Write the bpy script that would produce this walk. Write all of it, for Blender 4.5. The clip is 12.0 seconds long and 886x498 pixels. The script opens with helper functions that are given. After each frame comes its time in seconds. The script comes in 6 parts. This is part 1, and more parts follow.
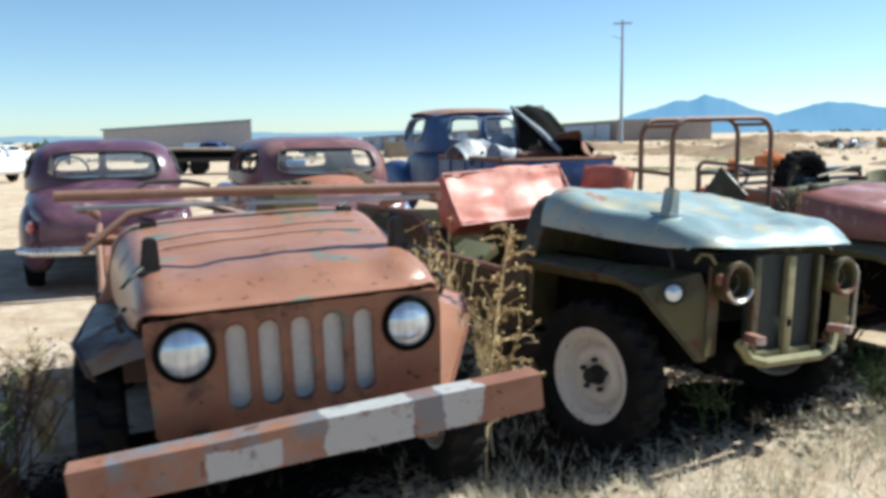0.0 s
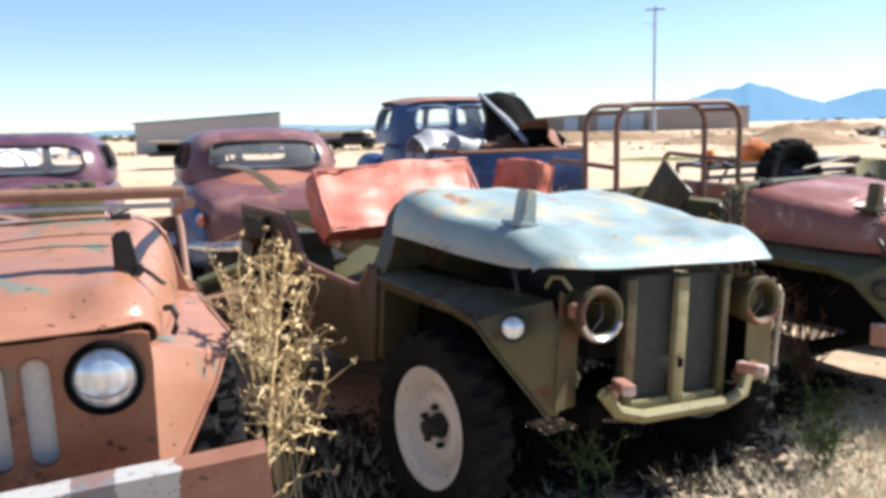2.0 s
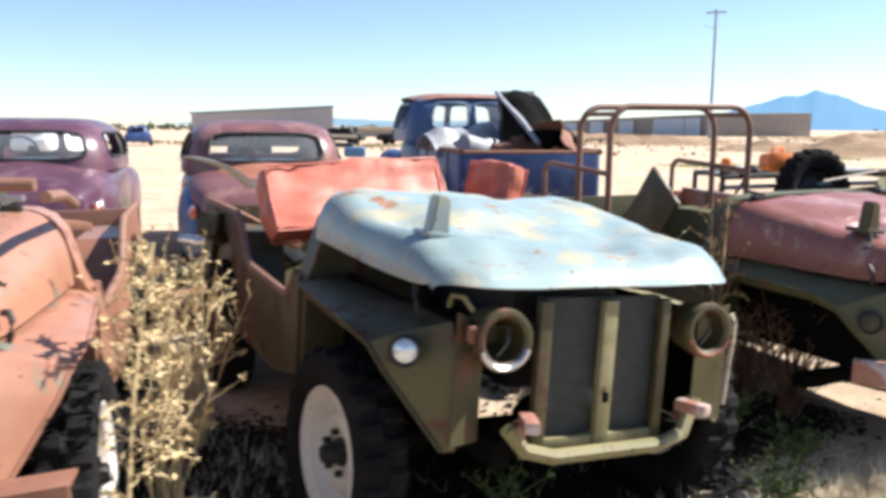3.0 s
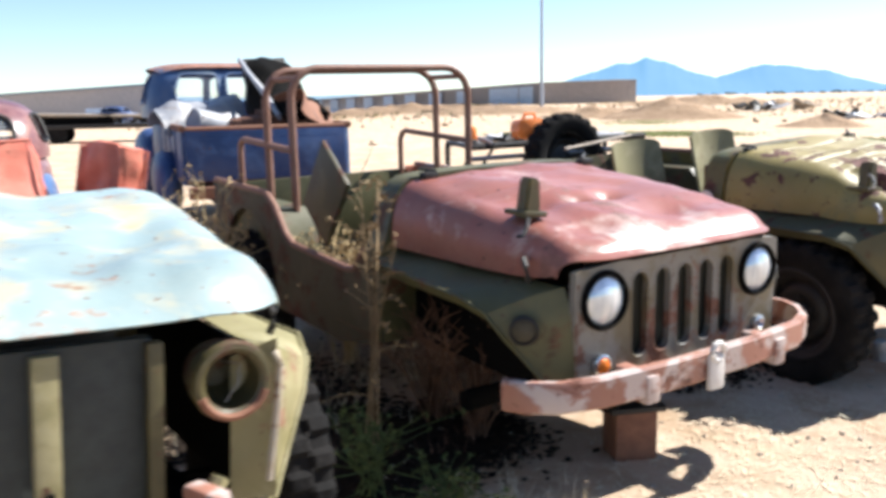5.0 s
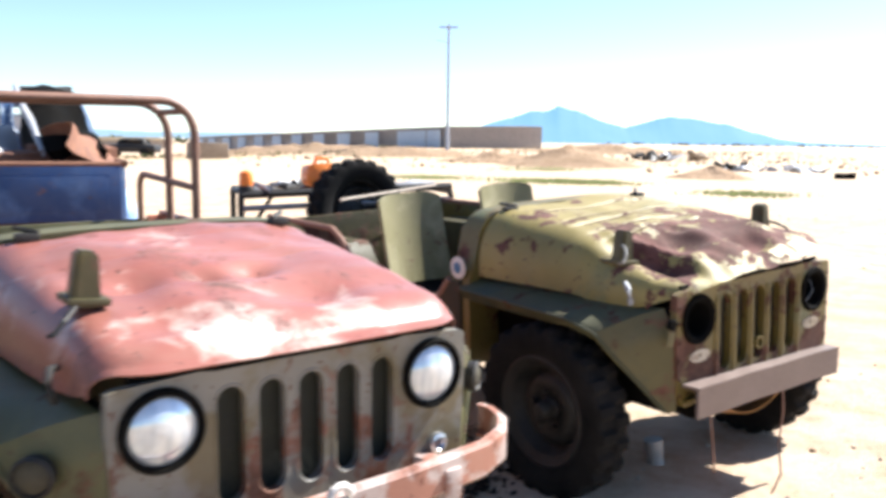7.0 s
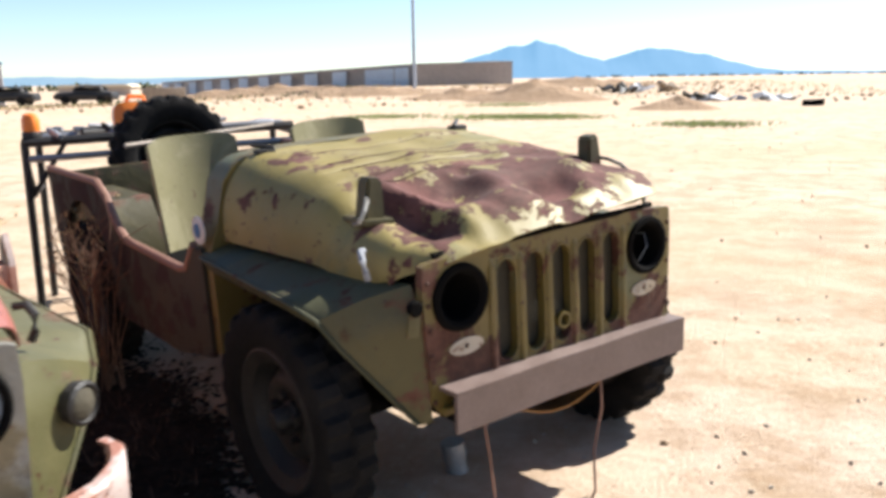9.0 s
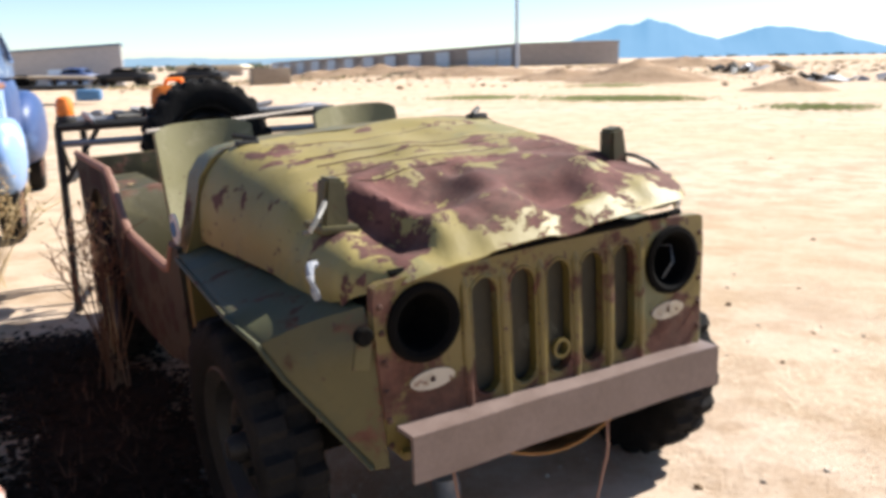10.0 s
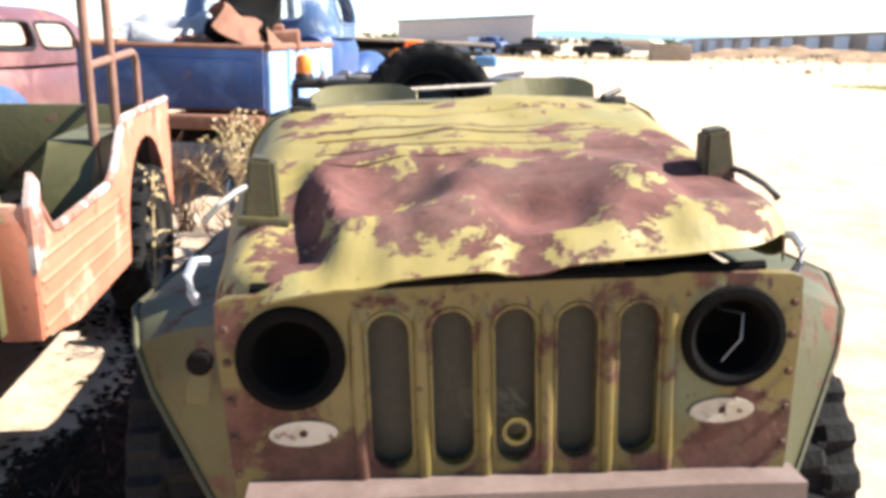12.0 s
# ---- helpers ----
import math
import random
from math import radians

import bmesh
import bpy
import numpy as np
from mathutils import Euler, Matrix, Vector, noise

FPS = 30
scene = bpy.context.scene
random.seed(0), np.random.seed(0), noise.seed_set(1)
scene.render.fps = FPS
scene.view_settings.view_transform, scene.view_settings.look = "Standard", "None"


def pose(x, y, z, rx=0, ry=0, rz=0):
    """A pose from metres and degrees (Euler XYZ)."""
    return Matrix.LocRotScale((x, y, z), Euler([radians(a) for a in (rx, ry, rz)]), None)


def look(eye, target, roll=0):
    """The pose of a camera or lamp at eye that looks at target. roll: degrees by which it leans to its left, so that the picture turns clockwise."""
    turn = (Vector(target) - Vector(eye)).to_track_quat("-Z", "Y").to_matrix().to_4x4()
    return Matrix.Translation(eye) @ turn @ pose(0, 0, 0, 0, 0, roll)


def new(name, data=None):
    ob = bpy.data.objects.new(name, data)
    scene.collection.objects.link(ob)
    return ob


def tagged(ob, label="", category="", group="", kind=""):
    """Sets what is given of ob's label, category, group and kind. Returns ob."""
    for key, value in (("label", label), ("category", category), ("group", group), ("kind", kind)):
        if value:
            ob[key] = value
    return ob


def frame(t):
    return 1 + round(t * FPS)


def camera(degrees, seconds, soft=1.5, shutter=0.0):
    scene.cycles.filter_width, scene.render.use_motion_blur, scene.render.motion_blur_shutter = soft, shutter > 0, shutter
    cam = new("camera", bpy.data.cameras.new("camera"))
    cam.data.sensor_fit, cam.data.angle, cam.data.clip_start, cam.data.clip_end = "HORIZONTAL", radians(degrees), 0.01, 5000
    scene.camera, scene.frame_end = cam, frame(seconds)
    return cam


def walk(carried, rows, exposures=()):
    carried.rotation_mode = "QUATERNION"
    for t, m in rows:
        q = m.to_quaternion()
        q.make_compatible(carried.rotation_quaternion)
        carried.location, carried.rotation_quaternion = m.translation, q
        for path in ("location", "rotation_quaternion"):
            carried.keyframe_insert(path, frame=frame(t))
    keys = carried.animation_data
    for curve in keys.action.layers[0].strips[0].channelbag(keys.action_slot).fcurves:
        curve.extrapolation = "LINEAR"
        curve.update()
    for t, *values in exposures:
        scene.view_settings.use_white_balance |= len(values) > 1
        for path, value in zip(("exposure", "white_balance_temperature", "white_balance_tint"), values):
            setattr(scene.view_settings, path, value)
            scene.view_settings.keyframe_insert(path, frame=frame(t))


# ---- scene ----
cam = camera(55.6, 12.0, soft=3.7, shutter=0.5)
PATH = [
    (0, (1.735, -1.479, 1.447), (1.269, 0.447, 1.182), -0.8),
    (0.5, (1.895, -1.209, 1.419), (1.422, 0.718, 1.17), -1.6),
    (1, (2.081, -0.916, 1.423), (1.581, 0.998, 1.124), -2.1),
    (1.5, (2.233, -0.693, 1.416), (1.783, 1.233, 1.12), -1.2),
    (2, (2.395, -0.458, 1.421), (1.839, 1.442, 1.137), -1.3),
    (2.5, (2.602, -0.253, 1.42), (1.925, 1.606, 1.127), 0.6),
    (2.7, (2.674, -0.162, 1.414), (1.989, 1.695, 1.125), 0.3),
    (4.3, (3.165, 0.678, 1.427), (2.677, 2.595, 1.133), 1.3),
    (4.5, (3.264, 0.793, 1.419), (2.831, 2.72, 1.104), -0.0),
    (5, (3.461, 1.094, 1.381), (3.122, 3.034, 1.031), -1.1),
    (5.5, (3.628, 1.346, 1.383), (3.345, 3.288, 0.999), -2.5),
    (6, (3.849, 1.581, 1.374), (3.484, 3.52, 1.046), -0.1),
    (6.5, (4.09, 1.757, 1.369), (3.839, 3.719, 1.074), -0.4),
    (7, (4.276, 2.016, 1.388), (4.136, 3.995, 1.134), 0.8),
    (7.5, (4.493, 2.232, 1.373), (4.432, 4.208, 1.065), -1.0),
    (9.5, (5.215, 3.118, 1.322), (5.069, 5.07, 0.909), -0.7),
    (10, (5.359, 3.315, 1.33), (5.021, 5.237, 0.894), -1.0),
    (10.5, (5.501, 3.62, 1.327), (5.006, 5.504, 0.876), 2.1),
    (11, (5.624, 3.802, 1.301), (4.947, 5.615, 0.794), -0.6),
    (11.5, (5.852, 4.008, 1.299), (4.865, 5.656, 0.744), 0.8),
    (12, (6.005, 4.168, 1.298), (4.851, 5.725, 0.805), 1.4),
]
walk(cam, [(t, look(eye, target, roll)) for t, eye, target, roll in PATH],
     exposures=[(0, 0.9, 5750, -2), (1.5, 1.17, 6050, 7), (2.5, 1.25, 6150, 9), (5.2, 1.4, 6150, 9), (6.2, 1.55, 6150, 9), (7.1, 1.65, 6150, 9), (7.5, 1.5, 6150, 9), (7.8, 1.45, 6200, 9), (9.5, 1.2, 6250, 9), (10.5, 1.2, 6250, 9), (11.2, 1.35, 6300, 9), (12, 1.85, 6300, 9)])

# ---- world, sun, exposure ----
world = bpy.data.worlds.new("sky")
scene.world = world
world.use_nodes = True
wt = world.node_tree
sky = wt.nodes.new("ShaderNodeTexSky")
sky.sky_type = "NISHITA"
sky.sun_disc = False
SUN = Vector((0.831, 0.60, 1.03)).normalized()
sky.sun_elevation = math.asin(SUN.z)
sky.sun_rotation = math.atan2(SUN.x, SUN.y)
sky.altitude = 1500
sky.air_density, sky.dust_density, sky.ozone_density = 0.9, 0.7, 1.2
wt.nodes["Background"].inputs["Strength"].default_value = 0.074
wt.links.new(sky.outputs[0], wt.nodes["Background"].inputs[0])
sun_data = bpy.data.lights.new("sun", "SUN")
sun_data.energy, sun_data.angle, sun_data.color = 5.0, radians(0.53), (1.0, 0.95, 0.87)
sun = new("sun", sun_data)
sun.matrix_world = look(SUN * 50, (0, 0, 0))


# ---- materials ----
class Nodes:
    """A small wrapper to write node materials in few lines."""

    def __init__(self, name):
        self.mat = bpy.data.materials.new(name)
        self.mat.use_nodes = True
        self.t = self.mat.node_tree
        self.bsdf = self.t.nodes["Principled BSDF"]
        self.co = self.t.nodes.new("ShaderNodeTexCoord").outputs["Object"]

    def link(self, a, b):
        self.t.links.new(a, b)

    def noise(self, scale, detail=5.0, rough=0.6, lo=0.4, hi=0.6, co=None, stretch=None, distort=0.0):
        """Noise, stretched between lo and hi to 0..1."""
        n = self.t.nodes.new("ShaderNodeTexNoise")
        n.inputs["Scale"].default_value, n.inputs["Detail"].default_value = scale, detail
        n.inputs["Roughness"].default_value, n.inputs["Distortion"].default_value = rough, distort
        src = co or self.co
        if stretch:
            m = self.t.nodes.new("ShaderNodeMapping")
            m.inputs["Scale"].default_value = stretch
            self.link(src, m.inputs["Vector"])
            src = m.outputs[0]
        self.link(src, n.inputs["Vector"])
        r = self.t.nodes.new("ShaderNodeMapRange")
        r.inputs["From Min"].default_value, r.inputs["From Max"].default_value = lo, hi
        self.link(n.outputs[0], r.inputs["Value"])
        return r.outputs[0]

    def mix(self, fac, a, b):
        m = self.t.nodes.new("ShaderNodeMix")
        m.data_type = "RGBA"
        for sock, v in ((m.inputs[0], fac), (m.inputs[6], a), (m.inputs[7], b)):
            if isinstance(v, bpy.types.NodeSocket):
                self.link(v, sock)
            elif isinstance(v, (int, float)):
                sock.default_value = v
            else:
                sock.default_value = (*v, 1)
        return m.outputs[2]

    def math(self, op, a, b):
        m = self.t.nodes.new("ShaderNodeMath")
        m.operation = op
        for sock, v in zip(m.inputs, (a, b)):
            if isinstance(v, bpy.types.NodeSocket):
                self.link(v, sock)
            else:
                sock.default_value = v
        return m.outputs[0]

    def done(self, color, rough=0.6, metal=0.0, bump=None, depth=0.002, spec=0.5):
        for key, v in (("Base Color", color), ("Roughness", rough), ("Metallic", metal), ("Specular IOR Level", spec)):
            sock = self.bsdf.inputs[key]
            if isinstance(v, bpy.types.NodeSocket):
                self.link(v, sock)
            elif isinstance(v, (int, float)):
                sock.default_value = v
            else:
                sock.default_value = (*v, 1)
        if bump is not None:
            b = self.t.nodes.new("ShaderNodeBump")
            b.inputs["Distance"].default_value = depth
            self.link(bump, b.inputs["Height"])
            self.link(b.outputs[0], self.bsdf.inputs["Normal"])
        return self.mat


def paint(name, base, second, rust, second_at=(0.52, 0.58), rust_at=(0.56, 0.62), scale=3.0, rough=0.45, seed=0.0, bright=0.7, wear=None, spots=(), fine=1.45):
    """Weathered car paint: a coat, worn patches of a second colour, rust, grime and chips."""
    n = Nodes(name)
    off = n.t.nodes.new("ShaderNodeMapping")
    off.inputs["Location"].default_value = (seed, seed * 1.7, seed * 0.6)
    n.link(n.co, off.inputs["Vector"])
    co = off.outputs[0]
    tone = n.noise(1.6, 6, 0.6, 0.3, 0.7, co)
    fade = n.mix(tone, [c * 0.78 for c in base], [min(1, c * 1.15 + 0.01) for c in base])
    patch = n.noise(scale, 7, 0.62, *second_at, co, distort=0.4)
    if wear:
        # the top coat is rubbed through round a spot (x, y, reach, shift)
        at = n.t.nodes.new("ShaderNodeVectorMath")
        at.operation = "DISTANCE"
        flat = n.t.nodes.new("ShaderNodeMapping")
        flat.inputs["Scale"].default_value = (0.55, 1.0, 0.0)
        n.link(n.co, flat.inputs["Vector"])
        n.link(flat.outputs[0], at.inputs[0])
        at.inputs[1].default_value = (wear[0] * 0.55, wear[1], 0)
        close = n.math("MAXIMUM", n.math("SUBTRACT", 1.0, n.math("DIVIDE", at.outputs["Value"], wear[2])), 0.0)
        r = n.t.nodes.new("ShaderNodeMapRange")
        r.inputs["From Min"].default_value, r.inputs["From Max"].default_value = second_at
        n.link(n.math("ADD", n.noise(scale * 1.3, 8, 0.66, 0.0, 1.0, co, distort=0.4), n.math("MULTIPLY", close, wear[3])), r.inputs["Value"])
        patch = r.outputs[0]
    col = n.mix(patch, fade, second)
    rusty = n.noise(scale * fine, 10, 0.70, 0.0, 1.0, co, distort=0.25)
    for x, y, z, reach, shift in spots:
        # the steel is rusted through round this spot
        d = n.t.nodes.new("ShaderNodeVectorMath")
        d.operation = "DISTANCE"
        n.link(n.co, d.inputs[0])
        d.inputs[1].default_value = (x, y, z)
        close = n.math("MAXIMUM", n.math("SUBTRACT", 1.0, n.math("DIVIDE", d.outputs["Value"], reach)), 0.0)
        rusty = n.math("ADD", rusty, n.math("MULTIPLY", close, shift))
    limit = n.t.nodes.new("ShaderNodeMapRange")
    limit.inputs["From Min"].default_value, limit.inputs["From Max"].default_value = rust_at
    n.link(rusty, limit.inputs["Value"])
    rusty = limit.outputs[0]
    grain = n.noise(60, 4, 0.7, 0.3, 0.7, co)
    rust_col = n.mix(grain, [c * 0.55 for c in rust], rust)
    rust_col = n.mix(n.noise(5.5, 6, 0.65, 0.45, 0.7, co), rust_col, [min(1, c * (1 + bright) + 0.03 * bright) for c in rust])
    col = n.mix(rusty, col, rust_col)
    chips = n.noise(34, 3, 0.6, 0.665, 0.69, co)
    col = n.mix(chips, col, [c * 0.6 for c in rust])
    dust = n.noise(5, 8, 0.7, 0.45, 0.8, co)
    col = n.mix(n.math("MULTIPLY", dust, min(0.16, 0.6 * max(base))), col, (0.42, 0.34, 0.25))
    r = n.math("ADD", n.math("MULTIPLY", rusty, 0.35), rough)
    h = n.math("ADD", n.math("MULTIPLY", grain, 0.3), n.math("MULTIPLY", n.math("ADD", rusty, patch), 0.5))
    return n.done(col, r, 0.0, h, 0.0015, 0.45)


def plain(name, a, b, rough=0.6, metal=0.0, scale=12.0, depth=0.001, spec=0.5):
    """A surface of two near tones with grain."""
    n = Nodes(name)
    big = n.noise(scale, 7, 0.65, 0.35, 0.65)
    fine = n.noise(scale * 9, 3, 0.6, 0.3, 0.7)
    col = n.mix(big, a, b)
    col = n.mix(n.math("MULTIPLY", fine, 0.35), col, [c * 0.6 for c in a])
    r = n.math("ADD", n.math("MULTIPLY", big, 0.15), rough)
    return n.done(col, r, metal, fine, depth, spec)


def ground_material():
    n = Nodes("dry_earth")
    sand = n.mix(n.noise(0.35, 8, 0.65, 0.35, 0.65), (0.55, 0.42, 0.315), (0.65, 0.52, 0.415))
    col = n.mix(n.noise(2.4, 10, 0.72, 0.42, 0.62), sand, (0.37, 0.25, 0.16))
    col = n.mix(n.math("MULTIPLY", n.noise(0.7, 8, 0.7, 0.48, 0.62), 0.55), col, (0.34, 0.235, 0.155))
    straw = n.noise(55, 5, 0.75, 0.52, 0.62, stretch=(1.0, 0.35, 1.0), distort=1.2)
    litter = n.math("MULTIPLY", straw, n.noise(0.8, 6, 0.6, 0.45, 0.62))
    col = n.mix(litter, col, (0.62, 0.54, 0.40))
    crumbs = n.noise(90, 4, 0.7, 0.62, 0.68)
    col = n.mix(crumbs, col, (0.20, 0.14, 0.095))
    tracks = n.noise(0.6, 5, 0.6, 0.5, 0.75, stretch=(0.35, 2.2, 1))
    col = n.mix(n.math("MULTIPLY", tracks, 0.5), col, (0.66, 0.53, 0.43))
    fields = n.noise(0.05, 7, 0.65, 0.40, 0.58, stretch=(0.35, 1.6, 1))
    col = n.mix(n.math("MULTIPLY", fields, 0.55), col, (0.47, 0.345, 0.215))
    sep = n.t.nodes.new("ShaderNodeSeparateXYZ")
    n.link(n.co, sep.inputs[0])
    across = n.math("ADD", n.math("MULTIPLY", sep.outputs[0], 0.86), n.math("MULTIPLY", sep.outputs[1], -0.5))
    across = n.math("ADD", across, n.math("MULTIPLY", n.noise(0.25, 3, 0.5, 0.0, 1.0), 1.6))
    rut = n.math("POWER", n.math("ABSOLUTE", n.math("SINE", n.math("MULTIPLY", across, 1.9), 0), 0), 14.0)
    rut = n.math("MULTIPLY", rut, n.noise(1.2, 7, 0.7, 0.42, 0.60))
    col = n.mix(n.math("MULTIPLY", rut, 0.45), col, (0.40, 0.285, 0.20))
    h = n.math("ADD", n.noise(14, 9, 0.75, 0.2, 0.8), n.math("MULTIPLY", n.noise(70, 5, 0.7, 0.3, 0.7), 0.35))
    return n.done(col, 0.95, 0.0, h, 0.010, 0.15)


RUST = (0.20, 0.075, 0.035)
M = {}
M["ground"] = ground_material()
M["brown"] = paint("faded_orange_brown_paint", (0.325, 0.148, 0.092), (0.16, 0.17, 0.13), (0.10, 0.035, 0.018), (0.60, 0.64), (0.60, 0.69), 3.6, 0.30, 3.1)
def patched_bumper():
    """Brown steel with squares of pale undercoat left where plates and tape came off."""
    n = Nodes("patched_bumper_paint")
    base = n.mix(n.noise(4, 7, 0.65, 0.35, 0.65), (0.21, 0.085, 0.05), (0.30, 0.15, 0.10))
    sep = n.t.nodes.new("ShaderNodeSeparateXYZ")
    n.link(n.co, sep.inputs[0])
    x = n.math("ADD", sep.outputs[0], n.math("MULTIPLY", n.noise(9, 5, 0.7, 0.0, 1.0), 0.07))
    z = n.math("ADD", sep.outputs[2], n.math("MULTIPLY", n.noise(11, 5, 0.7, 0.0, 1.0), 0.04))
    z = n.math("SUBTRACT", z, n.math("MULTIPLY", sep.outputs[0], 0.055))

    def block(x0, x1, z0, z1):
        a = n.math("MULTIPLY", n.math("GREATER_THAN", x, x0), n.math("LESS_THAN", x, x1))
        b = n.math("MULTIPLY", n.math("GREATER_THAN", z, z0), n.math("LESS_THAN", z, z1))
        return n.math("MULTIPLY", a, b)

    worn = n.noise(14, 8, 0.7, 0.36, 0.44)
    col = n.mix(n.math("MULTIPLY", block(-0.62, 0.50, 0.40, 0.70), n.noise(6, 6, 0.6, 0.40, 0.54)), base, (0.17, 0.165, 0.18))
    for r in ((-0.34, -0.10, 0.455, 0.545), (0.04, 0.33, 0.43, 0.70), (0.44, 0.58, 0.455, 0.60)):
        col = n.mix(n.math("MULTIPLY", block(*r), worn), col, (0.40, 0.385, 0.38))
    rusty = n.noise(7, 9, 0.7, 0.60, 0.66)
    col = n.mix(rusty, col, (0.11, 0.045, 0.03))
    col = n.mix(n.noise(40, 3, 0.6, 0.68, 0.70), col, (0.05, 0.03, 0.025))
    return n.done(col, 0.5, 0.0, n.noise(50, 5, 0.7, 0.3, 0.7), 0.001)


M["brown_bumper"] = patched_bumper()
# grille coat: the hood's brown made darker, with more dark stains
M["brown_front"] = paint("darker_stained_brown_paint", (0.215, 0.078, 0.040), (0.12, 0.11, 0.085), (0.055, 0.022, 0.013), (0.62, 0.66), (0.53, 0.66), 3.4, 0.38, 9.4)
# brown darkened for the left fender: the hood's shade is in the colour
M["shaded_brown"] = paint("stained_shaded_brown_paint", (0.085, 0.050, 0.038), (0.30, 0.22, 0.17), (0.07, 0.028, 0.016), (0.62, 0.68), (0.54, 0.62), 4.2, 0.4, 5.3)
M["pale_blue"] = paint("pale_blue_grey_hood_paint", (0.26, 0.335, 0.335), (0.46, 0.38, 0.23), (0.24, 0.10, 0.045), (0.50, 0.66), (0.59, 0.65), 3.4, 0.30, 5.0)
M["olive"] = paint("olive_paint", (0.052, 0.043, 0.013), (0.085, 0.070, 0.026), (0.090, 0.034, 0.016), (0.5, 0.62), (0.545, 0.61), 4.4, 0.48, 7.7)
# lit copy of the olive: sunlight on right-hand parts and seats is painted in
M["olive_pale_sunlit"] = paint("sunlit_olive_paint", (0.20, 0.175, 0.075), (0.27, 0.24, 0.13), (0.15, 0.065, 0.035), (0.5, 0.62), (0.60, 0.66), 3.6, 0.5, 5.7)
M["olive_green"] = paint("dark_olive_green_paint", (0.075, 0.070, 0.024), (0.10, 0.090, 0.036), (0.095, 0.040, 0.020), (0.5, 0.62), (0.57, 0.64), 3.4, 0.5, 1.7)
M["maroon"] = paint("faded_maroon_paint", (0.27, 0.095, 0.072), (0.58, 0.45, 0.39), (0.12, 0.045, 0.034), (0.57, 0.74), (0.56, 0.66), 3.2, 0.30, 4.1, wear=(-0.12, 0.06, 0.24, 0.20))
M["pink"] = paint("sunburnt_red_primer", (0.50, 0.175, 0.10), (0.56, 0.30, 0.21), (0.27, 0.085, 0.045), (0.55, 0.65), (0.56, 0.66), 4.0, 0.6, 8.2)
M["grey_grille"] = paint("grey_grille_paint", (0.165, 0.155, 0.135), (0.13, 0.105, 0.06), (0.14, 0.058, 0.034), (0.50, 0.6), (0.54, 0.61), 4.0, 0.5, 4.4)
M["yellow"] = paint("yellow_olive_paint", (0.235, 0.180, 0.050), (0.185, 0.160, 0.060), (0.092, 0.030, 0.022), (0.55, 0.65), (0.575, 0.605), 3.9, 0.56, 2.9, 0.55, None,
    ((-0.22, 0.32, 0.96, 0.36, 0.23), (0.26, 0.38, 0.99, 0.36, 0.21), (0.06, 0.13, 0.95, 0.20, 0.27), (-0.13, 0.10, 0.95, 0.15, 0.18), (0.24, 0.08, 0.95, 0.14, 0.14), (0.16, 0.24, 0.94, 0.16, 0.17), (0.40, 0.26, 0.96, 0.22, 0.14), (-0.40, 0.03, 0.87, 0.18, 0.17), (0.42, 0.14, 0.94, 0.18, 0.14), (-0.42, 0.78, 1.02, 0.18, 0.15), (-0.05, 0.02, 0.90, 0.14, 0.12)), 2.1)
# darker copy of the hood's yellow: shade on the front is painted in
M["yellow_front"] = paint("yellow_olive_shaded_front_paint", (0.135, 0.096, 0.018), (0.10, 0.102, 0.046), (0.072, 0.022, 0.010), (0.54, 0.62), (0.545, 0.59), 3.4, 0.46, 6.6,
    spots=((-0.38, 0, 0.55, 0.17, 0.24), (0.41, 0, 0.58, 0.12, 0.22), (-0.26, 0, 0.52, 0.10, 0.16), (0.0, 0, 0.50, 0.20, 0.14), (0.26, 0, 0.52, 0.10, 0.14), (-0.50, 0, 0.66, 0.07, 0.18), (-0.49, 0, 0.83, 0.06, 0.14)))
# fender green kept dark, with the hood's shade in the colour
M["green_fender"] = paint("green_shaded_fender_paint", (0.050, 0.048, 0.016), (0.034, 0.046, 0.028), (0.085, 0.030, 0.015), (0.54, 0.64), (0.54, 0.60), 4.2, 0.62, 9.9)
# lighter olive for the aprons: the light on them is painted in
M["apron_yellow"] = paint("olive_yellow_lit_apron_paint", (0.078, 0.064, 0.017), (0.060, 0.056, 0.024), (0.085, 0.030, 0.015), (0.52, 0.64), (0.54, 0.60), 4.6, 0.5, 8.1)
M["mauve_bar"] = plain("mauve_brown_steel", (0.130, 0.088, 0.074), (0.175, 0.122, 0.104), 0.5, 0.0, 9, 0.0002)
M["rust"] = plain("rusted_steel", (0.17, 0.07, 0.04), (0.26, 0.12, 0.07), 0.75, 0.0, 16)
M["orange_rust"] = plain("orange_rust", (0.30, 0.13, 0.03), (0.40, 0.20, 0.06), 0.8, 0.0, 9)
M["rust_tube"] = plain("rusty_brown_tube", (0.20, 0.095, 0.06), (0.27, 0.14, 0.095), 0.55, 0.0, 14)
M["rusty_white"] = paint("rusty_white_bumper_paint", (0.46, 0.37, 0.34), (0.30, 0.135, 0.095), (0.18, 0.068, 0.042), (0.46, 0.53), (0.55, 0.61), 6.0, 0.5, 3.3)
M["rubber"] = plain("weathered_rubber", (0.006, 0.0058, 0.0058), (0.020, 0.018, 0.017), 0.85, 0.0, 7, 0.002, 0.15)
M["cream_rim"] = paint("cream_wheel_paint", (0.66, 0.60, 0.54), (0.58, 0.49, 0.42), (0.22, 0.09, 0.05), (0.55, 0.65), (0.66, 0.70), 7.0, 0.45, 6.1)
# for black parts and grime; in sockets and bays it paints in shade
M["dark"] = plain("black_grime_and_shade", (0.003, 0.003, 0.003), (0.007, 0.006, 0.005), 0.9, 0.0, 9, 0.001, 0.08)
